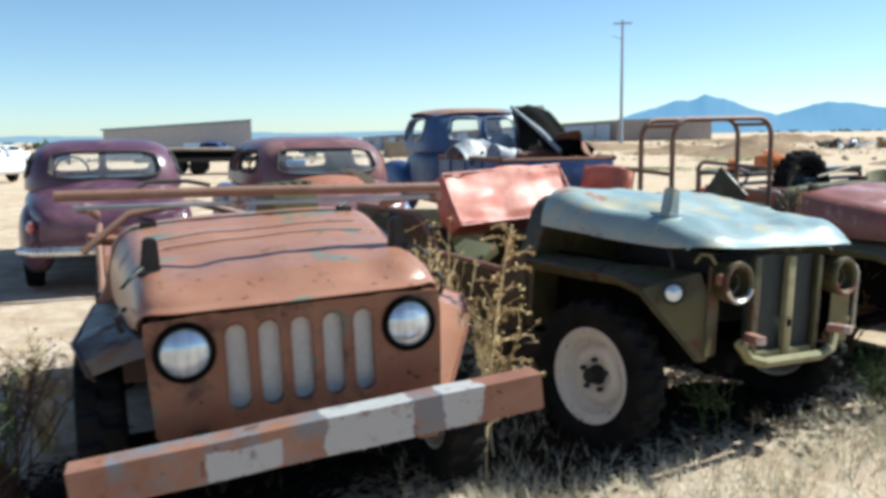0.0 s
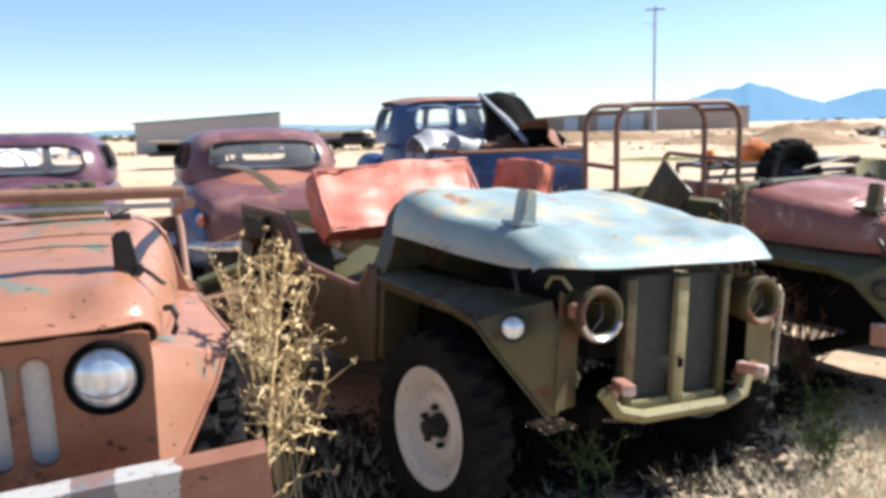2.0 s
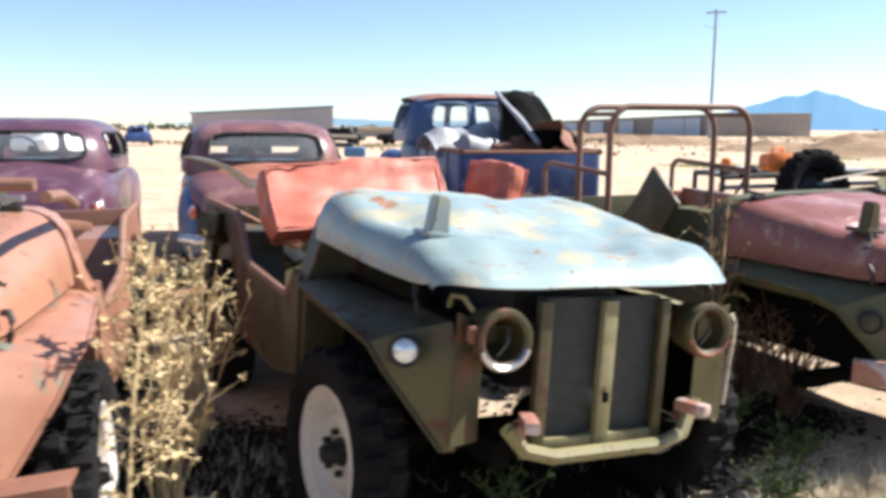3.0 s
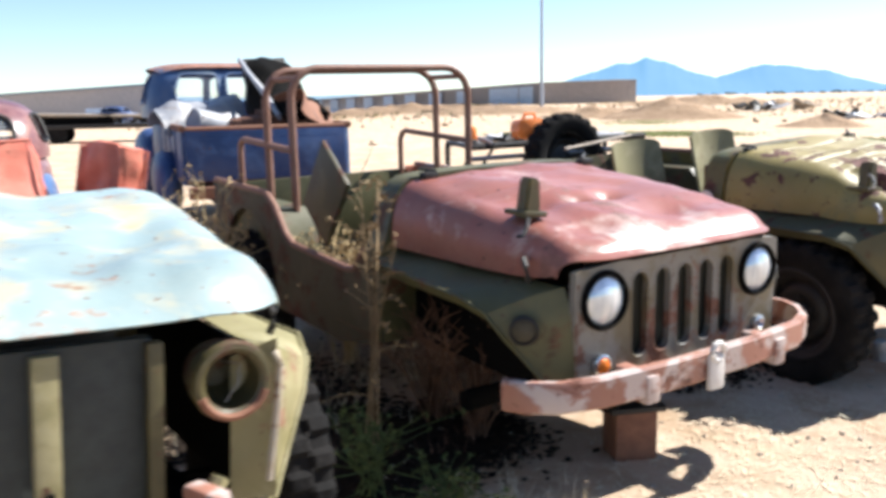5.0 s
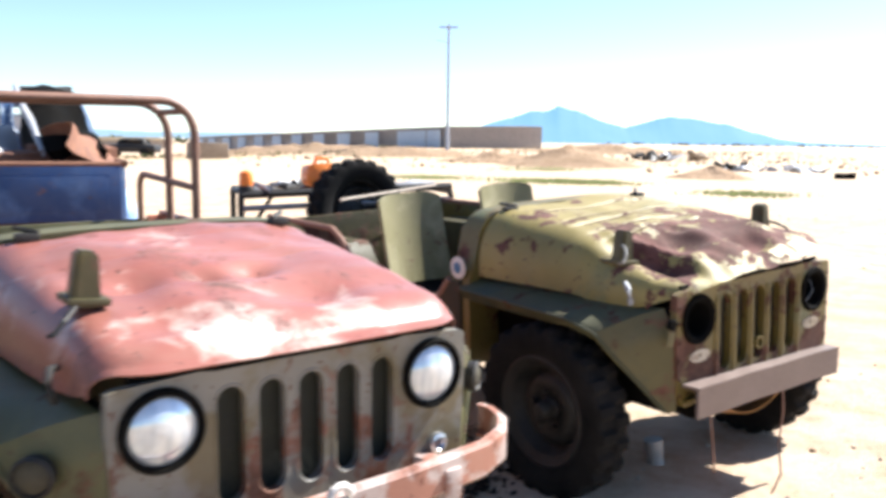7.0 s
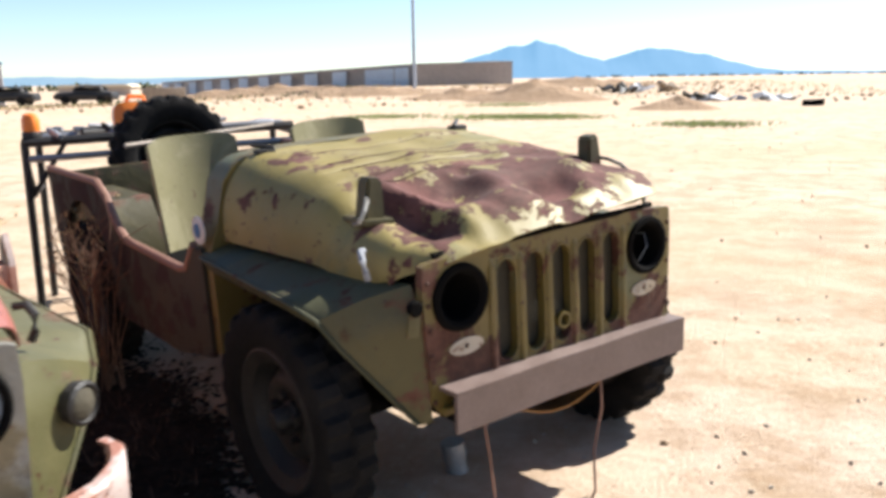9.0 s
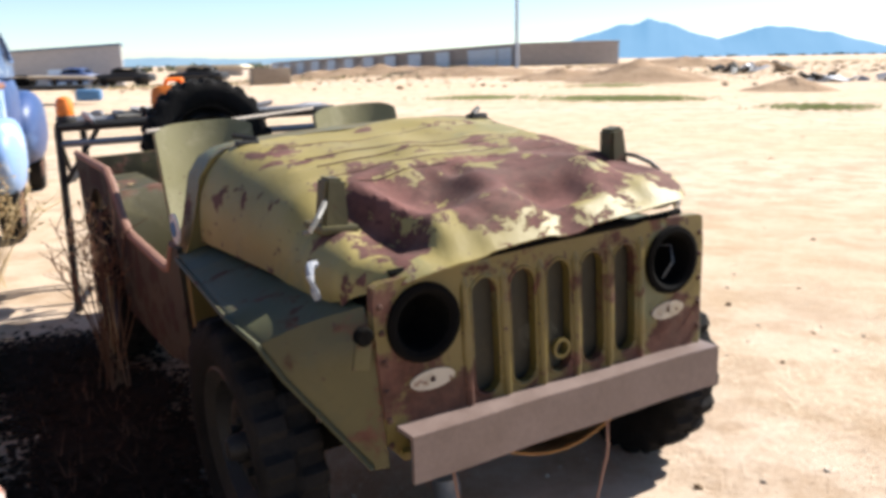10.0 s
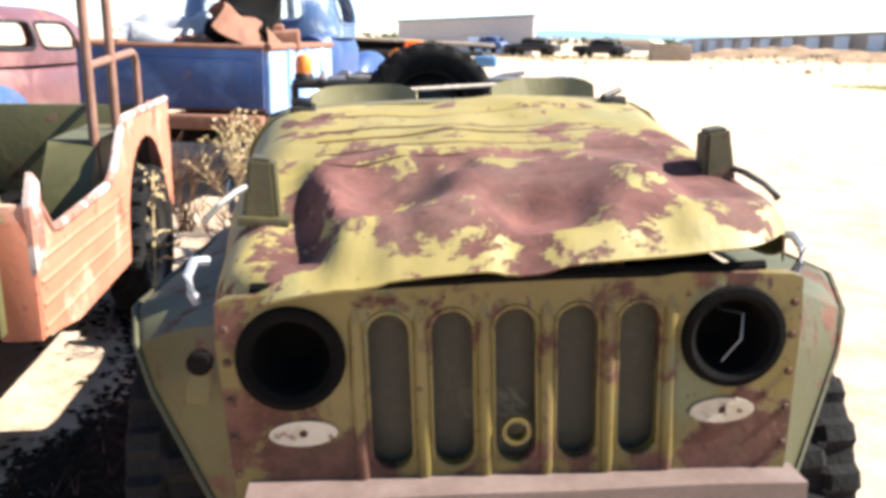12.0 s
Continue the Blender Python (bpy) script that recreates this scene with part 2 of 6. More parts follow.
M["dark_metal"] = plain("dark_oily_metal", (0.018, 0.017, 0.016), (0.038, 0.033, 0.030), 0.5, 0.3, 11)
M["core"] = plain("dusty_radiator_core", (0.032, 0.036, 0.034), (0.060, 0.066, 0.060), 0.7, 0.1, 22)
M["grey_back"] = plain("pale_grey_backing", (0.62, 0.58, 0.54), (0.70, 0.66, 0.62), 0.55, 0.0, 7)
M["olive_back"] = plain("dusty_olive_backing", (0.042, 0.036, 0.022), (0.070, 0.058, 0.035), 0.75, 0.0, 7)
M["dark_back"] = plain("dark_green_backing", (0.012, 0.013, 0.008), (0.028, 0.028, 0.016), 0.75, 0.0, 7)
M["chrome"] = plain("dulled_chrome", (0.55, 0.55, 0.56), (0.70, 0.70, 0.70), 0.22, 0.9, 14, 0.0003)
M["silver"] = plain("bare_aluminium", (0.30, 0.30, 0.31), (0.40, 0.40, 0.41), 0.4, 0.7, 10)
M["orange"] = plain("orange_plastic", (0.85, 0.20, 0.02), (0.90, 0.26, 0.03), 0.35, 0.0, 6, 0.0002)
M["red_seat"] = paint("faded_red_vinyl", (0.52, 0.125, 0.075), (0.57, 0.20, 0.13), (0.36, 0.10, 0.06), (0.5, 0.65), (0.66, 0.78), 4.0, 0.5, 1.3)
M["blue"] = paint("dull_blue_truck_paint", (0.022, 0.055, 0.165), (0.060, 0.11, 0.24), (0.15, 0.065, 0.045), (0.54, 0.64), (0.62, 0.70), 2.6, 0.45, 12.2)
M["truck_roof"] = paint("rusty_roof_paint", (0.30, 0.16, 0.12), (0.10, 0.15, 0.25), (0.24, 0.10, 0.06), (0.55, 0.60), (0.50, 0.60), 3.0, 0.55, 2.9)
M["sedan_a"] = paint("plum_paint", (0.085, 0.034, 0.060), (0.15, 0.075, 0.095), (0.17, 0.065, 0.045), (0.5, 0.6), (0.62, 0.70), 2.0, 0.28, 5.5)
M["sedan_b"] = paint("plum_and_rust_paint", (0.155, 0.065, 0.070), (0.25, 0.13, 0.12), (0.25, 0.09, 0.045), (0.52, 0.62), (0.58, 0.68), 2.0, 0.32, 8.8)
M["sedan_trunk"] = paint("rust_red_trunk_paint", (0.33, 0.13, 0.085), (0.24, 0.12, 0.12), (0.26, 0.09, 0.04), (0.54, 0.62), (0.56, 0.66), 2.4, 0.35, 6.7)
M["sedan_blue"] = paint("blue_fender_paint", (0.055, 0.11, 0.24), (0.20, 0.24, 0.33), (0.22, 0.09, 0.05), (0.52, 0.62), (0.57, 0.66), 3.0, 0.35, 1.9)
M["straw"] = plain("dry_weed", (0.50, 0.37, 0.19), (0.64, 0.50, 0.29), 0.85, 0.0, 8, 0.001, 0.2)
# straw turned darker: two weeds have their shade put into the colour
M["weed_shaded"] = plain("shaded_dead_weed", (0.24, 0.165, 0.09), (0.34, 0.245, 0.14), 0.85, 0.0, 8, 0.001, 0.2)
M["grass_dry"] = plain("dry_grass", (0.60, 0.51, 0.36), (0.74, 0.66, 0.49), 0.9, 0.0, 6, 0.001, 0.2)
M["weed_green"] = plain("green_weed", (0.06, 0.085, 0.030), (0.11, 0.135, 0.05), 0.8, 0.0, 8, 0.001, 0.2)
M["far_green"] = plain("far_green_scrub", (0.07, 0.09, 0.045), (0.12, 0.135, 0.07), 0.9, 0.0, 0.8, 0.001, 0.1)
M["stone"] = plain("pale_stone", (0.40, 0.33, 0.27), (0.52, 0.45, 0.38), 0.9, 0.0, 12, 0.004, 0.2)
M["pile"] = plain("dug_earth", (0.30, 0.20, 0.125), (0.42, 0.29, 0.19), 0.95, 0.0, 0.9, 0.05, 0.15)
M["wall_tan"] = plain("tan_metal_siding", (0.46, 0.425, 0.41), (0.51, 0.47, 0.45), 0.7, 0.0, 0.3, 0.002)
M["door_blue"] = plain("blue_shed_door", (0.74, 0.84, 0.96), (0.78, 0.87, 0.98), 0.6, 0.0, 0.4, 0.002)
M["trim_blue"] = plain("blue_roof_trim", (0.06, 0.16, 0.30), (0.08, 0.19, 0.35), 0.6, 0.0, 0.4, 0.002)
# grey wood made paler and bluer, with the air's haze in its colour
M["pole"] = plain("hazy_grey_wood_pole", (0.34, 0.38, 0.45), (0.40, 0.44, 0.50), 0.85, 0.0, 3)

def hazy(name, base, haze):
    """A range so far away that bright air outshines its own colour: the haze is painted in as emission."""
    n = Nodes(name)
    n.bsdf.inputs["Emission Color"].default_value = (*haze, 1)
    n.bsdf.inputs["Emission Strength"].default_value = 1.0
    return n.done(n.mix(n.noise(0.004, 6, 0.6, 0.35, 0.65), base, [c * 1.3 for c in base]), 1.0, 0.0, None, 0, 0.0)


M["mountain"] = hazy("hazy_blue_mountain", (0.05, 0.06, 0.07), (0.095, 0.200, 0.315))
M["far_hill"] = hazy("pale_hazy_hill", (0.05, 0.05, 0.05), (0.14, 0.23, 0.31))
# paler blue for the pickup's right-hand bed side and rear fender
M["pale_side_blue"] = paint("pale_blue_side_paint", (0.20, 0.32, 0.54), (0.42, 0.48, 0.56), (0.36, 0.13, 0.07), (0.53, 0.63), (0.62, 0.70), 3.4, 0.5, 4.2)
# two rusty olives for left side panels, darkened to hold the shade there
M["rusty_olive_shaded"] = paint("rusty_olive_shaded_side_paint", (0.022, 0.018, 0.008), (0.032, 0.025, 0.012), (0.030, 0.011, 0.007), (0.5, 0.62), (0.48, 0.56), 3.2, 0.75, 3.7, 0.2)
M["rusty_shaded_side"] = paint("rust_stained_shaded_olive_paint", (0.050, 0.043, 0.016), (0.070, 0.055, 0.026), (0.085, 0.030, 0.015), (0.5, 0.62), (0.50, 0.60), 3.0, 0.6, 2.2)
M["faded_grey"] = paint("chalky_grey_paint", (0.27, 0.28, 0.31), (0.38, 0.37, 0.37), (0.22, 0.10, 0.06), (0.5, 0.6), (0.60, 0.66), 4.0, 0.5, 6.4)
M["patch"] = paint("old_cream_paint", (0.42, 0.36, 0.28), (0.34, 0.28, 0.20), (0.16, 0.07, 0.04), (0.5, 0.6), (0.56, 0.62), 14.0, 0.6, 1.1)
M["clod"] = plain("brown_dirt_clod", (0.36, 0.255, 0.165), (0.46, 0.34, 0.23), 0.95, 0.0, 6, 0.01, 0.1)
M["cab_blue"] = paint("faded_cab_blue_paint", (0.055, 0.105, 0.215), (0.26, 0.32, 0.38), (0.20, 0.085, 0.05), (0.54, 0.62), (0.62, 0.70), 3.0, 0.4, 7.3)
M["lot_grass"] = plain("dry_green_grass", (0.28, 0.33, 0.13), (0.40, 0.43, 0.20), 0.9, 0.0, 3, 0.001, 0.1)
M["dark_rust"] = plain("dark_rust", (0.055, 0.022, 0.013), (0.095, 0.040, 0.022), 0.8, 0.0, 30)
# leaf litter made near black, so its colour also carries the trucks' shade
M["shaded_litter"] = plain("shade_dark_dead_leaves", (0.014, 0.010, 0.008), (0.034, 0.024, 0.017), 0.95, 0.0, 30, 0.001, 0.1)
M["twig"] = plain("red_brown_twig", (0.13, 0.07, 0.045), (0.20, 0.12, 0.08), 0.9, 0.0, 9, 0.001, 0.1)
M["white_car"] = plain("white_car_paint", (0.62, 0.62, 0.62), (0.72, 0.72, 0.72), 0.35, 0.0, 3)
M["wood"] = plain("weathered_timber", (0.26, 0.20, 0.145), (0.36, 0.29, 0.215), 0.85, 0.0, 5)
pane = Nodes("dusty_window_glass")
pane.bsdf.inputs["Alpha"].default_value = 0.09
M["pane"] = pane.done(pane.mix(pane.noise(3, 6, 0.6, 0.4, 0.65), (0.50, 0.55, 0.60), (0.74, 0.76, 0.78)), 0.10, 0.0)
lamp_glass = Nodes("headlamp_glass")
M["lens"] = lamp_glass.done(lamp_glass.mix(lamp_glass.noise(40, 3, 0.5, 0.35, 0.65, stretch=(1, 0.2, 0.2)), (0.46, 0.52, 0.60), (0.66, 0.71, 0.76)), 0.12, 0.55)


# ---- builders ----
def part(name, bm, material, parent, label="", smooth=True):
    mesh = bpy.data.meshes.new(name)
    bm.to_mesh(mesh)
    bm.free()
    mesh.materials.append(M[material])
    if smooth:
        mesh.shade_smooth()
        mesh.set_sharp_from_angle(angle=radians(38))
    ob = new(name, mesh)
    ob.parent = parent
    return tagged(ob, label)


def thing(name, m, label, category, group="", kind=""):
    ob = new(name)
    ob.empty_display_size = 0.2
    ob.matrix_world = m
    return tagged(ob, label, category, group, kind)


def box(bm, c, s, bevel=0.0, m=None):
    """A box of centre c and size s, bevelled, turned by m about its centre."""
    t = Matrix.Translation(c) @ (m or Matrix()) @ Matrix.Diagonal((*s, 1))
    made = bmesh.ops.create_cube(bm, size=1, matrix=t)["verts"]
    if bevel:
        edges = list({e for v in made for e in v.link_edges})
        bmesh.ops.bevel(bm, geom=edges, offset=bevel, segments=2, affect="EDGES", profile=0.6)
    return bm


def tube(bm, pts, r, n=8, closed=False):
    """A round bar along a line of points."""
    pts = [Vector(p) for p in pts]
    rings = []
    up = Vector((0.13, 0.21, 0.97))
    for i, p in enumerate(pts):
        a = pts[i - 1] if (i or closed) else pts[0]
        b = pts[(i + 1) % len(pts)] if (closed or i + 1 < len(pts)) else pts[-1]
        d = (b - a).normalized()
        u = d.cross(up)
        if u.length < 0.05:
            u = d.cross(Vector((1, 0, 0)))
        u.normalize()
        w = d.cross(u)
        rr = r[i] if isinstance(r, (list, tuple)) else r
        rings.append([bm.verts.new(p + rr * (math.cos(k * math.tau / n) * u + math.sin(k * math.tau / n) * w)) for k in range(n)])
    pairs = list(zip(rings, rings[1:])) + ([(rings[-1], rings[0])] if closed else [])
    for a, b in pairs:
        for k in range(n):
            bm.faces.new((a[k], a[(k + 1) % n], b[(k + 1) % n], b[k]))
    if not closed:
        bm.faces.new(rings[0][::-1])
        bm.faces.new(rings[-1])
    return bm


def arc(c, r, a0, a1, n, plane="xz"):
    out = []
    for i in range(n + 1):
        a = radians(a0 + (a1 - a0) * i / n)
        u, w = r * math.cos(a), r * math.sin(a)
        out.append({"xz": (c[0] + u, c[1], c[2] + w), "yz": (c[0], c[1] + u, c[2] + w), "xy": (c[0] + u, c[1] + w, c[2])}[plane])
    return out


def revolve(bm, profile, m, n=28, closed=False):
    """Turns a profile of (radius, along) about the x axis of m."""
    rings = []
    for r, h in profile:
        rings.append([bm.verts.new(m @ Vector((h, r * math.cos(k * math.tau / n), r * math.sin(k * math.tau / n)))) for k in range(n)])
    pairs = list(zip(rings, rings[1:])) + ([(rings[-1], rings[0])] if closed else [])
    for a, b in pairs:
        for k in range(n):
            bm.faces.new((a[k], a[(k + 1) % n], b[(k + 1) % n], b[k]))
    if not closed:
        for ring, r in ((rings[0], profile[0][0]), (rings[-1], profile[-1][0])):
            if r < 0.03:
                bm.faces.new(ring)
    bmesh.ops.recalc_face_normals(bm, faces=bm.faces)
    return bm


def sheet(fn, nu, nv, thick=0.004, skip=None):
    """A pressed sheet: fn(u, v) with u and v from 0 to 1, given a thickness. skip(u, v) leaves cells out."""
    bm = bmesh.new()
    g = [[bm.verts.new(fn(i / nu, j / nv)) for j in range(nv + 1)] for i in range(nu + 1)]
    for i in range(nu):
        for j in range(nv):
            if not (skip and skip((i + 0.5) / nu, (j + 0.5) / nv)):
                bm.faces.new((g[i][j], g[i + 1][j], g[i + 1][j + 1], g[i][j + 1]))
    loose = [v for v in bm.verts if not v.link_faces]
    bmesh.ops.delete(bm, geom=loose, context="VERTS")
    bmesh.ops.recalc_face_normals(bm, faces=bm.faces)
    if thick:
        bmesh.ops.solidify(bm, geom=bm.faces[:], thickness=thick)
    return bm


def plate(outline, holes, to3, thick):
    """A flat plate with holes; to3 lays (a, b) into space; thick is the vector of its depth."""
    bm = bmesh.new()
    edges = []
    for loop in [outline, *holes]:
        vs = [bm.verts.new(to3(*p)) for p in loop]
        edges += [bm.edges.new((vs[i], vs[(i + 1) % len(vs)])) for i in range(len(vs))]
    bmesh.ops.triangle_fill(bm, use_beauty=True, use_dissolve=False, edges=edges)
    out = bmesh.ops.extrude_face_region(bm, geom=bm.faces[:])
    bmesh.ops.translate(bm, vec=thick, verts=[v for v in out["geom"] if isinstance(v, bmesh.types.BMVert)])
    bmesh.ops.recalc_face_normals(bm, faces=bm.faces)
    return bm


def lerp(rows, t):
    """Values between rows (t, a, b, ...), smoothly."""
    for r0, r1 in zip(rows, rows[1:]):
        if t <= r1[0]:
            k = (t - r0[0]) / (r1[0] - r0[0])
            return [a + (b - a) * k for a, b in zip(r0[1:], r1[1:])]
    return list(rows[-1][1:])


def stadium(cx, w, z0, z1, n=8):
    r = w / 2
    return [(cx + r * math.cos(a), z1 - r + r * math.sin(a)) for a in [math.pi * k / n for k in range(n + 1)]] + \
           [(cx + r * math.cos(a), z0 + r + r * math.sin(a)) for a in [math.pi + math.pi * k / n for k in range(n + 1)]]


def circle(cx, cz, r, n=24):
    return [(cx + r * math.cos(k * math.tau / n), cz + r * math.sin(k * math.tau / n)) for k in range(n)]


# ---- the setting ----
def ground_height(x, y):
    near = math.exp(-((x - 3) ** 2 + (y - 4) ** 2) / 900)
    z = near * (0.02 * noise.noise(Vector((x * 0.9, y * 0.9, 0))) + 0.012 * noise.noise(Vector((x * 3.1, y * 3.1, 5))))
    def ease(a, lo, hi):
        k = min(1, max(0, (a - lo) / (hi - lo)))
        return k * k * (3 - 2 * k)
    side = ease(x, -30, -3)
    return z + ease(y, 42, 80) * (0.80 * side - 0.55 * (1 - side))


def spaced(c, near, step, reach, grow):
    out, d, s = [0.0], 0.0, step
    while d < reach:
        if d > near:
            s *= grow
        d += s
        out.append(min(d, reach))
    return [c - v for v in out[:0:-1]] + [c + v for v in out]


bm = bmesh.new()
xs, ys = spaced(3, 8, 0.16, 4600, 1.22), spaced(5, 8, 0.16, 4600, 1.22)
grid = [[bm.verts.new((x, y, ground_height(x, y))) for y in ys] for x in xs]
for i in range(len(xs) - 1):
    for j in range(len(ys) - 1):
        bm.faces.new((grid[i][j], grid[i + 1][j], grid[i + 1][j + 1], grid[i][j + 1]))
tagged(part("ground", bm, "ground", None, "pale dry dirt lot with straw litter and tyre tracks"), category="ground", kind="structure")


def ridge(name, material, label, y, stations, depth, seed):
    """A mountain range: a crest line with spurs running down to the plain."""
    x0, x1 = stations[0][0], stations[-1][0]

    def at(u, v):
        x = x0 + (x1 - x0) * u
        h = lerp(stations, x)[0]
        rough = 1 + 0.07 * noise.noise(Vector((x * 0.012, seed, 0))) + 0.03 * noise.noise(Vector((x * 0.04, seed, 3)))
        spur = 1 - abs(2 * v - 1)
        z = h * rough * spur ** 1.1 * (1 + 0.25 * noise.noise(Vector((x * 0.008, v * 4, seed))) * (1 - spur))
        return (x, y + (v - 0.5) * depth, z - 4)

    tagged(part(name, sheet(at, 260, 14, 0), material, None, label), category="mountain", kind="structure")


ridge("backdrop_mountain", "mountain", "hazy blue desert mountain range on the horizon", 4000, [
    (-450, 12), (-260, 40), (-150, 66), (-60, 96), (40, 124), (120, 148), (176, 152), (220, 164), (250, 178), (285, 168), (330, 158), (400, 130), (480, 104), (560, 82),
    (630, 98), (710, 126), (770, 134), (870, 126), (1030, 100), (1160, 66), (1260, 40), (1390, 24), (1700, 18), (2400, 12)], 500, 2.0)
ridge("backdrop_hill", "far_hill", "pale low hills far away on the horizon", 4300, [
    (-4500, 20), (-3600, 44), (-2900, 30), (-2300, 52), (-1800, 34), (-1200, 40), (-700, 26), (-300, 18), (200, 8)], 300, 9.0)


# ---- the small army trucks: x to the side, y to the rear, z up, the grille stands at y = 0 ----
def hood_top(v, rate=9):
    return 0.885 + 0.10 * (1 - math.exp(-rate * v)) + 0.125 * v


def hood_point(u, v, c):
    """A point of the hood: u across, v from the front lip to the cowl."""
    w0, w1 = c.get("hood_width", (0.53, 0.605))
    w = w0 + (w1 - w0) * v
    lip = max(0.0, 1 - v / 0.035)
    zs = c.get("hood_side", 0.825) + 0.04 * math.exp(-7 * v) + c.get("hood_rise", 0.0) * v
    zt = hood_top(max(v, 0.035), c.get("rate", 9)) + c.get("hood_up", 0.0)
    # a flat top, a sloping shoulder on either side, and a soft crease between them
    t, edge = abs(2 * u - 1), c.get("shoulder", 0.74)
    if t < 0.62:
        fx, fz = edge * t / 0.62, 1 - 0.10 * (t / 0.62) ** 4
    else:
        q = (t - 0.62) / 0.38
        fx = edge + (1 - edge) * (0.45 * q + 0.55 * q ** 0.75)
        fz = 0.90 * (1 - q ** 1.25)
    if c.get("round"):
        # fuller shoulders, wide and flat at the front lip
        edge = edge + (0.88 - edge) * math.exp(-5 * v)
        if t < 0.62:
            fx, fz = edge * t / 0.62, 1 - 0.05 * (t / 0.62) ** 4
        else:
            q = (t - 0.62) / 0.38
            fx = edge + (1 - edge) * math.sin(q * math.pi / 2) ** 0.9
            fz = 0.95 * math.cos(q * math.pi / 2) ** 0.8
    si = max(0.0, 1 - t)
    x = w * math.copysign(fx, 2 * u - 1)
    z = zs + (zt - zs) * fz
    y = c.get("hood_front", -0.04) + (1.0 - c.get("hood_front", -0.04)) * v + 0.02 * (x / w) ** 2 * math.exp(-6 * v) + c.get("corner", 0.0) * max(0.0, abs(x / w) - 0.7) ** 2 * 11 * math.exp(-5 * v) - c.get("yaw", 0.0) * x * (1 - v)
    k = min(1, 6 * v) * min(1, 2.5 * si)
    seed = c["seed"]
    d = noise.noise(Vector((x * 3.2, y * 3.2, seed))) + 0.5 * noise.noise(Vector((x * 7, y * 7, seed + 4)))
    d -= c.get("crease", 0.8) * abs(noise.noise(Vector((x * 4.5, y * 3.5, seed + 9)))) * math.exp(-((y - 0.25) / 0.25) ** 2)
    z += c["dents"] * d * k
    for row in c.get("rows", (0.56, 0.66, 0.86)):
        z -= c.get("groove", 0.010) * math.exp(-((y - row - 0.03 * x) / 0.010) ** 2) * min(1, 3 * abs(si)) * (t < 0.66)
    for px, py, rx, ry, h in c.get("hollows", ()):
        z -= h * math.exp(-((x - px) / rx) ** 4 - ((y - py) / ry) ** 4) if c.get("sharp") else h * math.exp(-((x - px) / rx) ** 2 - ((y - py) / ry) ** 2)
    for sx, wx, sy, wy, h in c.get("steps", ()):
        # a crushed corner: everything outside x = sx and in front of y = sy is knocked down along a fold
        fold = sx - 0.22 * (y - 0.1)
        z -= h / (1 + math.exp((x - fold) / wx)) / (1 + math.exp((y - sy) / wy)) * (1 - 0.75 * max(0.0, t - 0.55) / 0.45) * min(1.0, max(0.0, (y - c.get("hood_front", -0.04)) / 0.16)) ** 0.7
    z += c.get("skew", 0.0) * (x / 0.5 + 0.5) * math.exp(-3 * v)
    z -= c.get("lip", 0.014) * lip
    return Vector((x, y, z))


def wheel(parent, x, y, z, side, rim_mat, turn=0.0, lugs=True, lean=0.0, flat=0.0):
    """side: +1 or -1, the way the outer face looks along x."""
    m = Matrix.Translation((x, y, z)) @ Matrix.Rotation(radians(turn), 4, "Z") @ Matrix.Rotation(radians(lean), 4, "Y") @ Matrix.Diagonal((side, 1, 1, 1))
    n = 132 if lugs else 44
    prof = [(0.212, 0.045), (0.225, 0.062), (0.26, 0.078), (0.30, 0.082), (0.318, 0.080), (0.328, 0.074), (0.334, 0.066), (0.336, 0.045), (0.336, 0.008),
            (0.336, -0.008), (0.336, -0.045), (0.334, -0.066), (0.328, -0.074), (0.318, -0.080), (0.30, -0.082), (0.26, -0.078), (0.225, -0.062), (0.212, -0.045)]
    bm = bmesh.new()
    rings = []
    for r, h in prof:
        ring = []
        for k in range(n):
            up = lugs and r > 0.325 and (k + (3 if h < 0 else 0)) % 6 < 3
            rr = r + (0.018 if up else 0.0)
            a = k * math.tau / n
            ring.append(bm.verts.new(m @ Vector((h, rr * math.cos(a), rr * math.sin(a)))))
        rings.append(ring)
    for a, b in zip(rings, rings[1:] + rings[:1]):
        for k in range(n):
            bm.faces.new((a[k], a[(k + 1) % n], b[(k + 1) % n], b[k]))
    bmesh.ops.recalc_face_normals(bm, faces=bm.faces)
    tyre = bm
    bm = revolve(bmesh.new(), [(0.214, -0.055), (0.205, -0.05), (0.19, 0.0), (0.19, 0.03), (0.205, 0.050), (0.222, 0.056), (0.226, 0.062), (0.218, 0.066),
                               (0.200, 0.054), (0.182, 0.045), (0.168, 0.005), (0.155, -0.012), (0.145, -0.004), (0.13, 0.016), (0.115, 0.022), (0.09, 0.020), (0.07, 0.010), (0.055, 0.0), (0.0005, 0.0)], m, 40)
    wh = part("wheel", bm, rim_mat, parent)
    part("tyre", tyre, "rubber", wh, "worn black tyre")
    bm = revolve(bmesh.new(), [(0.0005, 0.075), (0.028, 0.072), (0.036, 0.055), (0.040, 0.02), (0.048, 0.012), (0.05, -0.01)], m, 20)
    for k in range(5):
        a = k * math.tau / 5 + 0.3
        p = m @ Vector((0.018, 0.072 * math.cos(a), 0.072 * math.sin(a)))
        q = m @ Vector((0.04, 0.072 * math.cos(a), 0.072 * math.sin(a)))
        tube(bm, [p, q], 0.012, 6)
    part("hub", bm, "dark_metal", wh, "rusted hub with lug nuts")
    return wh


